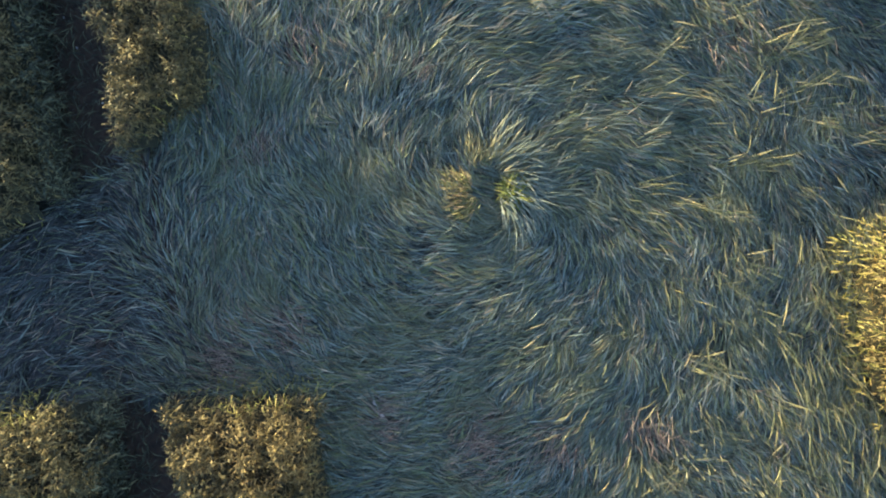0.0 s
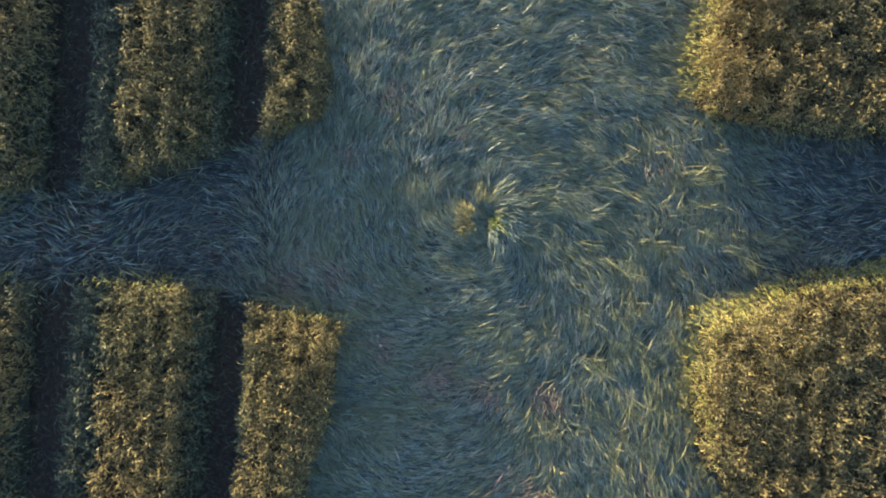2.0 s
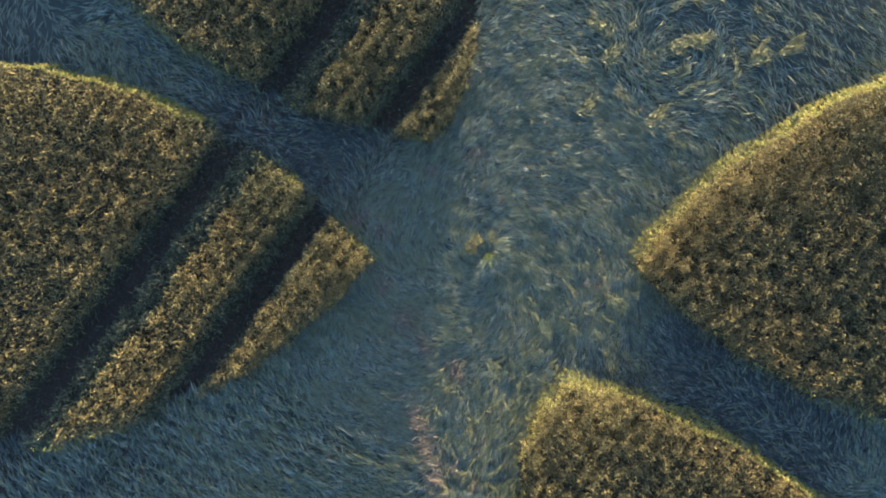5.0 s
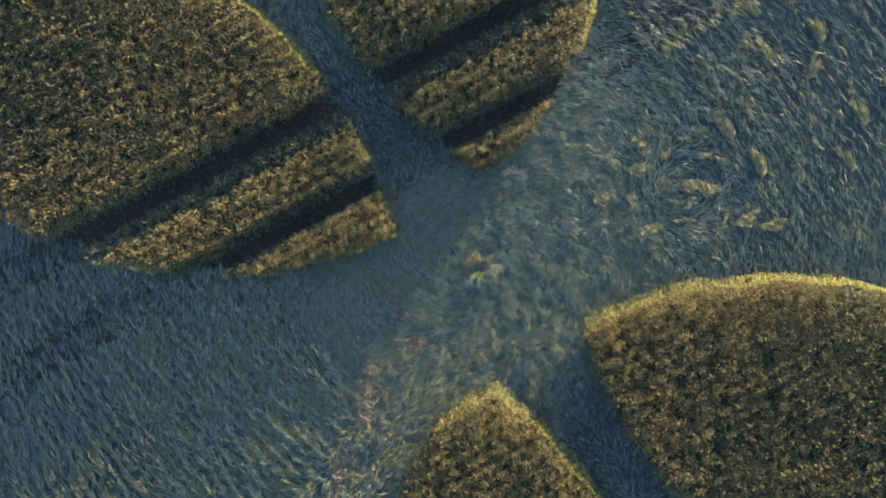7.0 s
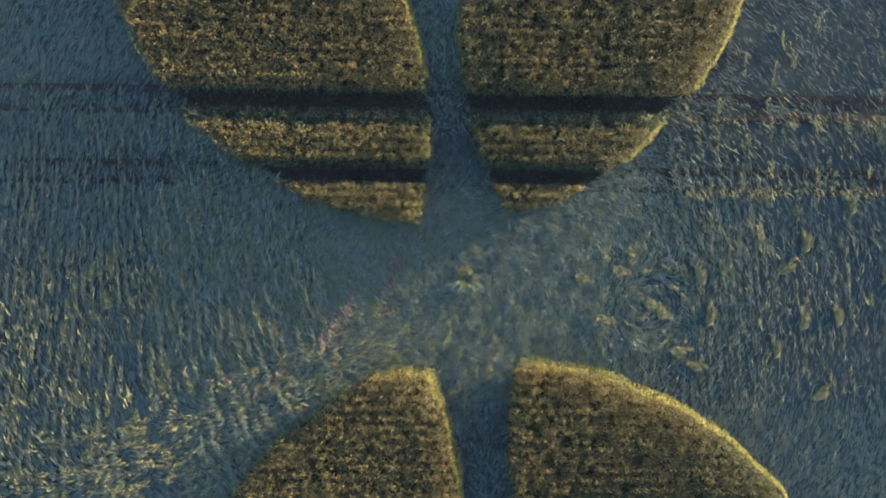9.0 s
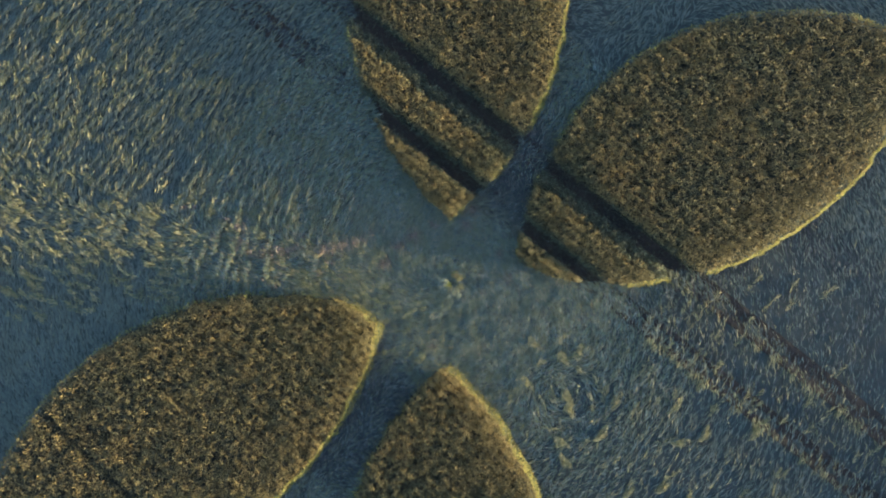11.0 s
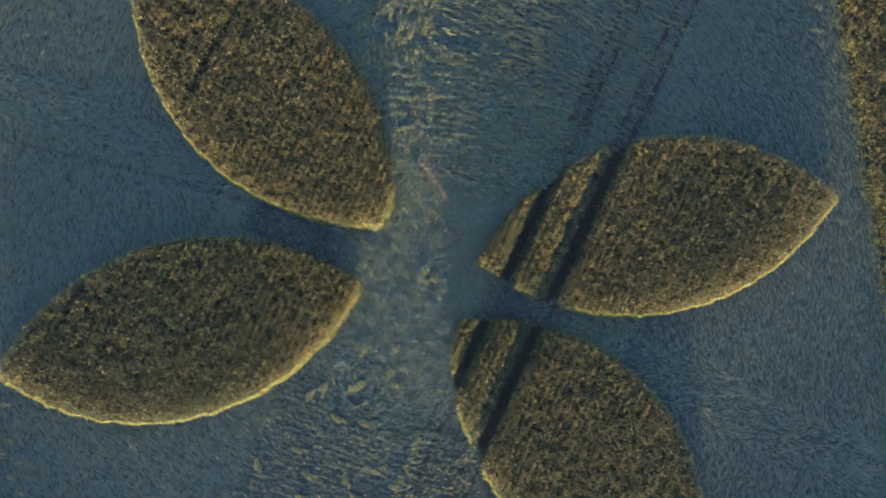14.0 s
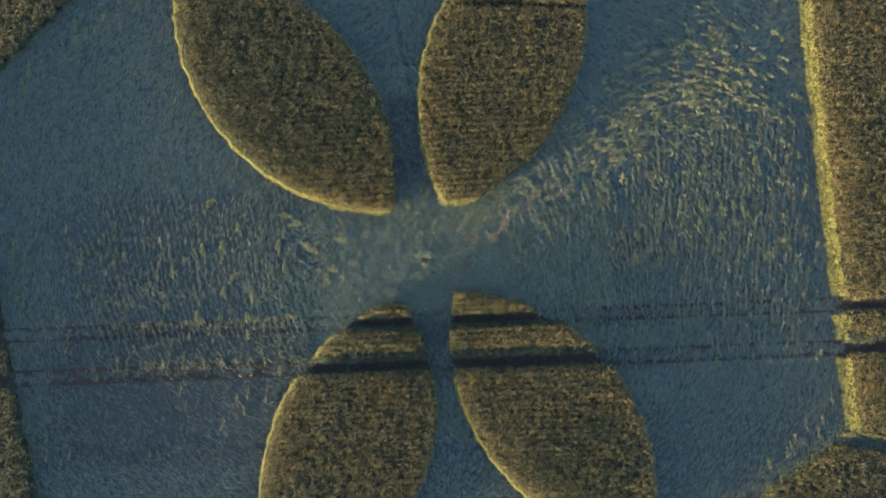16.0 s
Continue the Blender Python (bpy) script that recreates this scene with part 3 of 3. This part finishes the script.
    lift = lift + np.where(wide, 0.0, 0.10) * (lattice(*bundle, 59) - 0.5)
    az = flow + rng.normal(0, 0.32 if r0 < 9 else 0.22, n) + np.where(wide, 0.5 if r0 < 9 else 0.2, 0.9) * (lattice(*bundle, 58) - 0.5) + np.where(rng.random(n) < (0.07 if r0 < 9 else 0.015), rng.uniform(-1.5, 1.5, n), 0)
    shape = (np.stack([x, y, z], 1), az, lift, droop, length * rng.uniform(0.6, 1.4, n), width * rng.uniform(0.6, 1.4, n),
             rng.normal(0, 0.10 if r0 < 9 else 0.06, n) + raised * rng.normal(0, 0.7, n))
    darker = rng.random(n) < shade_or_mud(x, y)
    for ok, sort, text in ((~darker, material, label), (darker, SHADED_MUDDY, "dark flattened wheat, lane shade put into its colour, mud where wheels passed")):
        if ok.sum() > 50:
            me = blade_mesh(name, *(a[ok] for a in shape), sort)
            tagged(new(name, me), text, "flattened wheat", "flattened wheat", "stuff")


flat_blades("flattened_wheat", 0.0, 4.2, 4700, 0.18, 0.0076, "blue-green wheat flattened into a swirl round the middle")
flat_blades("flattened_wheat", 4.2, 9.0, 1450, 0.21, 0.0145, "blue-green trampled wheat lying between the islands")
flat_blades("flattened_wheat", 9.0, 32.0, 470, 0.26, 0.0235, "blue-green trampled wheat lying smooth inside the outline", SMOOTH)


def raised_stalks(r0, r1, per, length, width, label):
    """Yellow-green stalks that stick up out of the flattened crop and catch the sun."""
    x, y = scatter(-20, 22, -21, 21, per) if r1 > 10 else scatter(MID[0] - r1, MID[0] + r1, MID[1] - r1, MID[1] + r1, per)
    r = np.hypot(x - MID[0], y - MID[1])
    ok = (r >= r0) & (r < r1) & (r > 0.8)
    x, y = x[ok], y[ok]
    tuft = rough(x, y)
    lumps = np.where(np.abs(x - MID[0]) > 3.5, soft_noise(x * 1.5, y, 0.40, 52), soft_noise(x, y, 0.22, 54))
    ok = (outside_stands(x, y) < -0.05) & (rng.random(len(x)) < np.clip((tuft * 0.80 - lumps) / 0.3, 0, 1) + np.where(x < 0, 0.6, 0.2) * ridge(x, y)[0] + 0.015)
    x, y = x[ok], y[ok]
    n = len(x)
    me = blade_mesh("raised_stalks", np.stack([x, y, rng.uniform(0.08, 0.19, n) + np.where(x > 6, 0.05, 0.0)], 1), lay(x, y) + rng.normal(0, 0.3, n), rng.uniform(0.0, 0.35 if r1 < 10 else 0.55, n),
                    rng.uniform(-0.6, 0.3, n), length * rng.uniform(0.5, 1.4, n), width * rng.uniform(0.7, 1.4, n), rng.normal(0, 0.6, n), RAISED)
    return tagged(new("raised_stalks", me), label, "wheat stalks", "raised wheat stalks", "stuff")


raised_stalks(0.0, 5.0, 820, 0.19, 0.0068, "yellow-green stalks sticking out of the swirl")
raised_stalks(5.0, 32.0, 260, 0.26, 0.017, "yellow-green stalks in rows of half-raised crop")


def long_stalks(zones, per, stalks):
    """Locks of long straw-green stalks that lean out of the swirl. zones: middle and half axes of an ellipse, and share."""
    x, y = scatter(-4.5, 3.0, -4.5, -0.5, per)
    near = np.max([much * np.clip(1.3 - np.hypot((x - cx) / rx, (y - cy) / ry), 0, 1) for cx, cy, rx, ry, much in zones], axis=0)
    ok = (outside_stands(x, y) < -0.03) & (rng.random(len(x)) < near * np.clip(2.6 * soft_noise(x, y, 0.5, 91) - 0.5, 0.08, 1))
    x, y = x[ok], y[ok]
    m = len(x)
    way = radians(-115) + radians(30) * np.clip(x, -2.0, 1.2) + rng.normal(0, 0.30, m)
    which = np.repeat(np.arange(m), stalks)
    n = len(which)
    t, q = rng.uniform(-0.16, 0.16, n), rng.normal(0, 0.030, n)
    c, sn = np.cos(way[which]), np.sin(way[which])
    at = np.stack([x[which] + c * t - sn * q, y[which] + sn * t + c * q, rng.uniform(0.10, 0.19, n)], 1)
    me = blade_mesh("long_stalks", at, way[which] + rng.normal(0, 0.22, n), rng.uniform(-0.02, 0.30, n), rng.uniform(-0.30, 0.12, n),
                    rng.uniform(0.16, 0.36, n), rng.uniform(0.004, 0.0085, n), rng.normal(0, 0.5, n), SUNNED)
    return tagged(new("long_stalks", me), "long yellow-green stalks leaning beside the islands", "wheat stalks", "raised wheat stalks", "stuff")


long_stalks(((-1.8, -2.0, 1.3, 0.95, 1.0), (-2.9, -2.4, 1.2, 1.0, 0.9), (-0.2, -2.8, 1.0, 0.6, 0.6), (1.1, -2.1, 0.8, 0.6, 0.45), (-0.4, -1.3, 1.4, 0.7, 0.25)), 46, 11)


def lock_way(x, y):
    """The way of the raised locks of stalks: across the seam's wide end in an arc, along the seam, else across the wheel tracks."""
    u, v = x - MID[0], y - MID[1]
    along, off = u * RIDGE[0] + v * RIDGE[1], u * RIDGE[1] - v * RIDGE[0]
    arc = radians(25) * np.clip((-x - 11.5) / 4.5, -1.2, 1.2)
    fan = (along > 6.5) & (y < -4.0 + 0.12 * (x + 12))
    inner = (along > 1.5) & ~fan & (np.abs(off) < 0.9 + 0.05 * along) & (along < 9)
    upright = np.pi / 2 + np.where(x > 0, -0.10, 0.08)
    eddy = np.hypot(x - EDDY[0], y - EDDY[1]) < 1.6
    way = np.where(fan, np.arctan2(np.sin(arc), -np.cos(arc)), np.where(inner, np.arctan2(RIDGE[1], RIDGE[0]), upright))
    way = np.where(eddy, np.arctan2(y - EDDY[1], x - EDDY[0]) + 1.75, way)
    return np.where(np.hypot(u, v) < 2.4, lay(x, y), way), fan


def lock_share(x, y):
    """How thick the locks stand, 0 to 1."""
    u, v = x - MID[0], y - MID[1]
    along, off = u * RIDGE[0] + v * RIDGE[1], np.abs(u * RIDGE[1] - v * RIDGE[0])
    seam = np.clip(1.5 - off / (0.50 + 0.13 * np.clip(along, 0, 30)), 0, 1) * np.clip((along - 1.6) / 1.0, 0, 1) * np.clip((19.5 - along) / 2, 0, 1)
    west = between(x, -18.3, -3.0, 3.5) * between(y, -6.0, 2.0, 1.0) * (0.45 + 0.55 * np.clip((-x - 5) / 5, 0, 1))
    column = between(x, -13.6, -12.6, 0.4) * between(y, -5.0, 0.3, 0.8)
    east = between(x, 6.5, 18.6, 1.5) * between(y, -2.6, 5.3, 0.8)
    eddy = 0.35 * np.clip(1.5 - np.hypot(0.8 * (x - EDDY[0]), y - EDDY[1]) / 1.3, 0, 1)
    north = 0.18 * between(x, 7.5, 15.0, 1.5) * between(y, 5.0, 9.5, 1.0)
    verge = 0.5 * between(side_depth(x, y)[0], -2.2, -0.5, 0.4)
    patch = np.clip(3.0 * (0.6 * soft_noise(x, y, 1.5, 81) + 0.4 * soft_noise(x, y, 0.6, 82) - 0.38), 0.06, 1.1)
    return np.clip(np.max([seam * np.where(along < 7, 0.75 + 0.6 * patch, 0.5 + 0.8 * patch), 0.42 * west * patch, 0.7 * column, 0.3 * east * patch, 0.7 * eddy, 0.7 * north * patch, 0.7 * verge * patch], axis=0), 0, 1)


def stalk_locks(per, stalks):
    """Locks of a dozen stalks each, pressed but risen again, that catch the low sun; the golden ones are also coloured
    as lit.
    """
    x, y = scatter(-19.5, 20.5, -14, 11, per)
    ok = (outside_stands(x, y) < -0.12) & (rng.random(len(x)) < lock_share(x, y)) & (np.hypot(x - MID[0], y - MID[1]) > 2.2)
    x, y = x[ok], y[ok]
    way, fan = lock_way(x, y)
    m = len(x)
    way = way + rng.normal(0, 0.16, m)
    long = np.where(fan, rng.uniform(0.25, 0.60, m), rng.uniform(0.22, 0.75, m))
    wide = np.where(fan, rng.uniform(0.06, 0.12, m), rng.uniform(0.05, 0.11, m))
    tall = rng.uniform(0.5, 1.0, m)
    which = np.repeat(np.arange(m), stalks)
    n = len(which)
    t, q = rng.uniform(-0.5, 0.5, n), rng.normal(0, 0.4, n)
    c, sn = np.cos(way[which]), np.sin(way[which])
    px, py = x[which] + c * long[which] * t - sn * wide[which] * q, y[which] + sn * long[which] * t + c * wide[which] * q
    z = 0.07 + 0.10 * tall[which] * rng.random(n)
    az = way[which] + rng.normal(0, 0.38, n)
    shape = (np.stack([px, py, z], 1), az, tall[which] * rng.uniform(0.15, 0.75, n), rng.uniform(-0.5, 0.15, n),
             rng.uniform(0.11, 0.22, n), np.clip(np.hypot(px, py) / 9.0, 0.30, 1.0) * rng.uniform(0.014, 0.030, n), rng.normal(0, 0.7, n))
    inner = (~fan & (x < -1) & (np.hypot(x, y) > 2) & (np.hypot(x, y) < 9) & (np.abs(np.sin(way - np.arctan2(RIDGE[1], RIDGE[0]))) < 0.5) & (rng.random(m) < 0.25))[which]
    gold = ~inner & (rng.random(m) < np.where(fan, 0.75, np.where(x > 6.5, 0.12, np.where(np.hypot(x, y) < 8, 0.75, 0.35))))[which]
    for ok, material, label in ((gold, GOLD, "golden locks of half-raised wheat stalks, sunlight put into their colour"), (~gold & ~inner, RAISED, "dull green locks of half-raised wheat stalks"),
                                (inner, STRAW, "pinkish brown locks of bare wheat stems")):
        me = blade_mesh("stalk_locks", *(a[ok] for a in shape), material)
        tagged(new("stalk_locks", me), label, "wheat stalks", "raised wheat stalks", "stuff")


stalk_locks(10, 32)
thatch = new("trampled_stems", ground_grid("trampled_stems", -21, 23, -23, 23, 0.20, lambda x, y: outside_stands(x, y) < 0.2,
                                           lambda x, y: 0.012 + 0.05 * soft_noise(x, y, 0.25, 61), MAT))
tagged(thatch, "matted lower stems of the flattened wheat, darkened with the shade of the gaps", "flattened wheat", "flattened wheat", "stuff")

# leaves fallen into the wheel tracks
lx, ly = [], []
for y, w in TRACKS:
    for x0, x1, per in ((-10, -3.5, 300), (-3.5, 4.5, 1000), (4.5, 9, 300), (-24, -18, 100)):
        x, yy = scatter(x0, x1, y - w / 2 - 0.12, y + w / 2 + 0.12, per)
        ok = rng.random(len(x)) < 0.25 + 1.1 * np.abs(yy - y) / w
        x, yy = x[ok], yy[ok]
        lx.append(x), ly.append(yy - SLANT * x)
lx, ly = np.concatenate(lx), np.concatenate(ly)
ok = np.max([petal_depth("a", lx, ly), petal_depth("b", lx, ly), side_depth(lx, ly)[0]], axis=0) > -0.2
lx, ly = lx[ok], ly[ok]
n = len(lx)
litter = new("fallen_leaves", blade_mesh("fallen_leaves", np.stack([lx, ly, rng.uniform(0.05, 0.16, n)], 1), rng.uniform(0, 2 * np.pi, n), rng.uniform(-0.2, 0.9, n),
                                         rng.uniform(-0.6, 0.4, n), rng.uniform(0.07, 0.18, n), np.where(np.abs(lx) < 4.5, 0.6, 1.0) * rng.uniform(0.008, 0.017, n), rng.normal(0, 0.6, n), LEAFY))
tagged(litter, "dull wheat leaves lying in the wheel tracks", "fallen leaves", kind="stuff")

# bare stem feet in brown patches
bx, by = [], []
for px, py, pr in BARE:
    n = int(4600 * pr * pr)
    a, q = rng.uniform(0, 2 * np.pi, n), pr * 1.15 * rng.random(n) ** 0.8
    bx.append(px + q * np.cos(a)), by.append(py + q * np.sin(a))
for x0, x1, y0, y1, per in ((-1.6, 2.0, 2.0, 7.5, 120), (-2.2, 2.2, -6.5, -2.2, 60)):       # and thinly along the lanes
    x, y = scatter(x0, x1, y0, y1, per)
    ok = outside_stands(x, y) < -0.02
    bx.append(x[ok]), by.append(y[ok])
bx, by = np.concatenate(bx), np.concatenate(by)
n = len(bx)
stems = new("bare_stems", blade_mesh("bare_stems", np.stack([bx, by, rng.uniform(0.05, 0.15, n)], 1), lay(bx, by) + rng.normal(0, 0.6, n),
                                     rng.uniform(0, 0.5, n), rng.uniform(-0.3, 0.3, n), rng.uniform(0.10, 0.28, n), rng.uniform(0.003, 0.0058, n), rng.normal(0, 0.5, n), STRAW))
tagged(stems, "reddish brown bare stems where the leaves parted", "wheat stems", kind="stuff")


# the swirl's western seam: a parting with bare pinkish stems thrown over to the north-west
PARTING = np.array([(-2.55, -0.10), (-2.97, -0.78), (-3.33, -1.27), (-3.66, -1.61), (-4.42, -2.10), (-4.90, -2.70), (-5.90, -3.20)])
leg = rng.uniform(0, len(PARTING) - 1.001, 1000)
leg = leg[rng.random(1000) < np.clip(2.4 * soft_noise(leg * 2.2, 0 * leg, 0.8, 92) - 0.45, 0.06, 1)]
n, k = len(leg), leg.astype(int)
at = PARTING[k] + (PARTING[k + 1] - PARTING[k]) * (leg - k)[:, None] + rng.normal(0, 0.10, (n, 2))
seam = new("bare_stems", blade_mesh("bare_stems", np.concatenate([at, rng.uniform(0.09, 0.18, (n, 1))], 1), radians(125) + rng.normal(0, 0.45, n), rng.uniform(0.0, 0.5, n),
                                    rng.uniform(-0.4, 0.2, n), rng.uniform(0.12, 0.34, n), rng.uniform(0.005, 0.011, n), rng.normal(0, 0.6, n), STRAW))
tagged(seam, "pinkish bare stems thrown over along the parting", "wheat stems", kind="stuff")


# ---- tufts that still stand ----
def tuft_mesh(count, radius, tall, spread, seed, material=RAISED, stretch=(2.0, 0.7), thick=1.0):
    g = np.random.default_rng(seed)
    a, q = g.uniform(0, 2 * np.pi, count), radius * np.sqrt(g.random(count))
    at = np.stack([stretch[0] * q * np.cos(a), stretch[1] * q * np.sin(a), g.uniform(0.0, 0.07, count)], 1)
    az = g.normal(0, spread, count)
    return blade_mesh("wheat_tuft", at, az, g.uniform(0.3, 1.0, count), g.uniform(-0.6, 0.2, count), tall * g.uniform(0.6, 1.3, count),
                      thick * g.uniform(0.010, 0.022, count), g.normal(0, 0.7, count), material)


def fan_mesh(seed, a0, a1, q0, q1, n, length, lift, material):
    """Stalks fanning outwards round a small hollow, over the angles a0 to a1 and the radii q0 to q1."""
    g = np.random.default_rng(seed)
    a, q = g.uniform(a0, a1, n), g.uniform(q0, q1, n)
    at = np.stack([q * np.cos(a), q * np.sin(a), 0.04 + 0.10 * g.random(n)], 1)
    return blade_mesh("fan", at, a - 0.5 + g.normal(0, 0.35, n), g.uniform(0.4, 1.0, n) * lift, g.uniform(-0.7, 0.2, n),
                      length * g.uniform(0.6, 1.4, n), g.uniform(0.005, 0.010, n), g.normal(0, 0.6, n), material)


whorl = tagged(new("wheat_whorl"), "whorl of wheat stalks fanning round the swirl's hollow middle", "wheat whorl")
whorl.matrix_basis = pose(0.46, 0.39, 0.03)
part("golden_fan", fan_mesh(11, 1.0, 2.6, 0.10, 0.30, 440, 0.12, 0.9, BROWNED), whorl, "green-gold stalks with brown tips")
part("green_fan", fan_mesh(12, -1.6, 0.5, 0.13, 0.32, 300, 0.16, 0.5, RAISED), whorl, "green stalks leaning outwards")
part("pale_fan", fan_mesh(13, -2.6, -0.2, 0.12, 0.40, 460, 0.26, 0.45, PALE), whorl, "pale grey-green stalks lying outwards")


SHAPES = [tuft_mesh(120, 0.10, 0.17, 0.6, 1, GOLD, (1.7, 0.8)), tuft_mesh(150, 0.065, 0.14, 1.6, 2, FRESH, (1.3, 0.9)), tuft_mesh(80, 0.10, 0.18, 0.5, 3, GOLD, (2.0, 0.6)), tuft_mesh(120, 0.12, 0.20, 0.55, 4, thick=0.5), tuft_mesh(130, 0.12, 0.17, 0.6, 5, GOLD, (2.0, 0.7), 0.45)]
PLACES = [(0.37, 0.19, 1, 0.0, 1.0), (-1.97, -0.82, 3, 3.5, 1.2), (-0.55, -2.22, 4, -2.8, 0.8), (-0.19, -1.99, 4, -2.4, 0.8), (-1.15, -1.66, 4, -2.0, 0.8),
          (-2.10, -0.57, 4, 2.2, 1.3), (-4.01, -1.78, 4, 2.0, 1.7), (-3.85, -1.62, 4, 2.6, 1.3), (-2.91, -1.43, 4, 0.9, 1.2), (-2.87, -0.73, 4, 2.2, 1.2), (-4.59, -0.67, 4, 2.0, 1.2),
          (-3.37, -2.35, 4, 1.0, 1.3), (-4.48, -3.17, 4, 0.9, 1.4), (-0.48, -1.06, 4, 0.4, 1.2), (-1.09, -1.61, 4, 0.8, 1.2), (-0.86, -0.44, 3, 0.3, 1.1), (-0.2, -1.32, 3, -2.0, 0.8), (0.99, -1.84, 4, -0.5, 1.0), (0.72, -2.1, 3, -0.4, 0.9)]
CLEAR = [(5.72, -0.27, -1.0), (6.01, -0.54, -1.0), (6.45, -1.67, -0.3), (6.89, -2.04, -0.6), (4.30, -0.76, -0.6), (3.70, 0.45, -0.7), (5.20, 0.94, 1.2),
         (4.78, 0.65, -0.7), (7.46, -0.80, 1.2), (7.22, 0.35, 1.5), (9.36, -1.71, 1.4), (9.59, 0.63, 0.5), (10.20, 1.31, 1.3), (10.16, -0.90, 1.3),
         (11.13, -0.79, 1.4), (10.49, -2.97, 0.3), (-5.42, -0.97, 1.3), (-5.88, -1.16, 1.3), (-8.21, -2.84, 1.3), (-7.41, -2.77, 1.3), (-10.26, 0.41, 0.8),
         (-9.75, -0.39, 1.4), (-11.00, -1.36, 1.2), (-8.93, -5.09, 0.2), (-6.97, -4.90, 0.6), (-12.44, -5.26, -0.3), (-10.38, -4.74, 0.1), (-3.79, -1.86, 0.6),
         (11.52, 2.41, 1.5)]      # the clearest tufts farther out: place and way
for k, (x, y, turn) in enumerate(CLEAR):
    PLACES += [(x, y, 0, turn, 1.5), (x + 0.22 * math.cos(turn + 0.6), y + 0.22 * math.sin(turn + 0.6), 2 if k % 3 else 0, turn + 0.25, 1.25)]
tx, ty = scatter(-18.5, 20, -12, 8, 0.8)
chance = rough(tx, ty) * (np.hypot(tx - MID[0], ty - MID[1]) > 4) * (outside_stands(tx, ty) < -0.4) * (soft_noise(tx * 1.5, ty, 0.40, 52) < 0.5)
ok = rng.random(len(tx)) < 0.8 * chance ** 1.5
ok &= (tx < 5) | (rng.random(len(tx)) < 0.4)
for x, y, turn in zip(tx[ok], ty[ok], lay(tx[ok], ty[ok])):
    PLACES.append((float(x), float(y), int(rng.choice([0, 2, 3])), float(turn), float(rng.uniform(0.8, 1.4))))
for x, y, shape, turn, size in PLACES:
    label = "sunlit yellow-green tuft standing in the swirl's middle" if math.hypot(x - 0.4, y - 0.2) < 0.7 else "sunlit tuft of half-raised wheat among flattened stalks"
    ob = tagged(new("wheat_tuft", SHAPES[shape]), label, "wheat tuft", "wheat tufts")
    ob.matrix_basis = pose(x, y, 0.10 if shape == 1 else 0.03, 0, 0, math.degrees(turn)) @ Matrix.Diagonal((size * (1.0 if x > 6.5 else 0.78 if x < -3.5 or x > 3.5 else 1.0), size * (0.5 if x > 6.5 else 0.78 if x < -3.5 or x > 3.5 else 1.0), size * 0.8, 1))


# ---- small loose things ----
FLINT = soil_material("pale_flint", (0.22, 0.20, 0.21), (0.52, 0.48, 0.47), 60)
BLEACHED = leaf_material("bleached_straw", [(0.0, (0.45, 0.42, 0.36)), (1.0, (0.62, 0.58, 0.50))], (0.4, 0.36, 0.3), 20.0, 0.5, 0.2, 0.3)


def flint_mesh(seed):
    g = np.random.default_rng(seed)
    bm = bmesh.new()
    bmesh.ops.create_icosphere(bm, subdivisions=2, radius=1.0)
    cuts = [(Vector(g.normal(0, 1, 3)).normalized(), g.uniform(0.55, 0.85)) for _ in range(7)]
    for v in bm.verts:
        for way, far in cuts:                # flat broken faces
            over = v.co.dot(way) - far
            if over > 0:
                v.co -= way * over
        v.co.z *= 0.6
    me = bpy.data.meshes.new("flint_stone")
    bm.to_mesh(me)
    bm.free()
    me.materials.append(FLINT)
    return me


FLINTS = [flint_mesh(21), flint_mesh(22)]
STONES = [(-1.16, 1.53, 0.13, 0.024, 0.017, 70, "among flattened wheat"), (-1.05, 1.57, 0.12, 0.020, 0.014, 15, "among flattened wheat"),
          (2.16, 3.39, 0.05, 0.013, 0.010, 40, "in a wheel track"), (1.69, 3.27, 0.05, 0.011, 0.009, 95, "in a wheel track"),
          (0.98, 3.45, 0.05, 0.012, 0.009, 120, "in a wheel track"), (2.42, 3.45, 0.05, 0.010, 0.008, 10, "in a wheel track")]
for x, y, z, long, wide, turn, where in STONES:
    ob = tagged(new("flint_stone", FLINTS[int(turn) % 2]), "small pale grey flint stone lying " + where, "stone", "flint stones")
    ob.matrix_basis = pose(x, y, z, 0, 0, turn) @ Matrix.Diagonal((long, wide, 0.8 * wide, 1))

STRAW_AT = (2.17, 0.7)
straw = tagged(new("bleached_straw", blade_mesh("bleached_straw", np.array([[STRAW_AT[0], STRAW_AT[1], 0.17], [STRAW_AT[0] + 0.005, STRAW_AT[1] - 0.09, 0.17], [STRAW_AT[0] + 0.03, STRAW_AT[1] - 0.10, 0.16]]),
                                                np.array([-1.5, 2.4, 1.9]), np.full(3, 0.15), np.full(3, -0.1), np.array([0.11, 0.09, 0.12]), np.full(3, 0.011), np.zeros(3), BLEACHED)),
               "bent bleached white straw on flattened wheat", "straw")
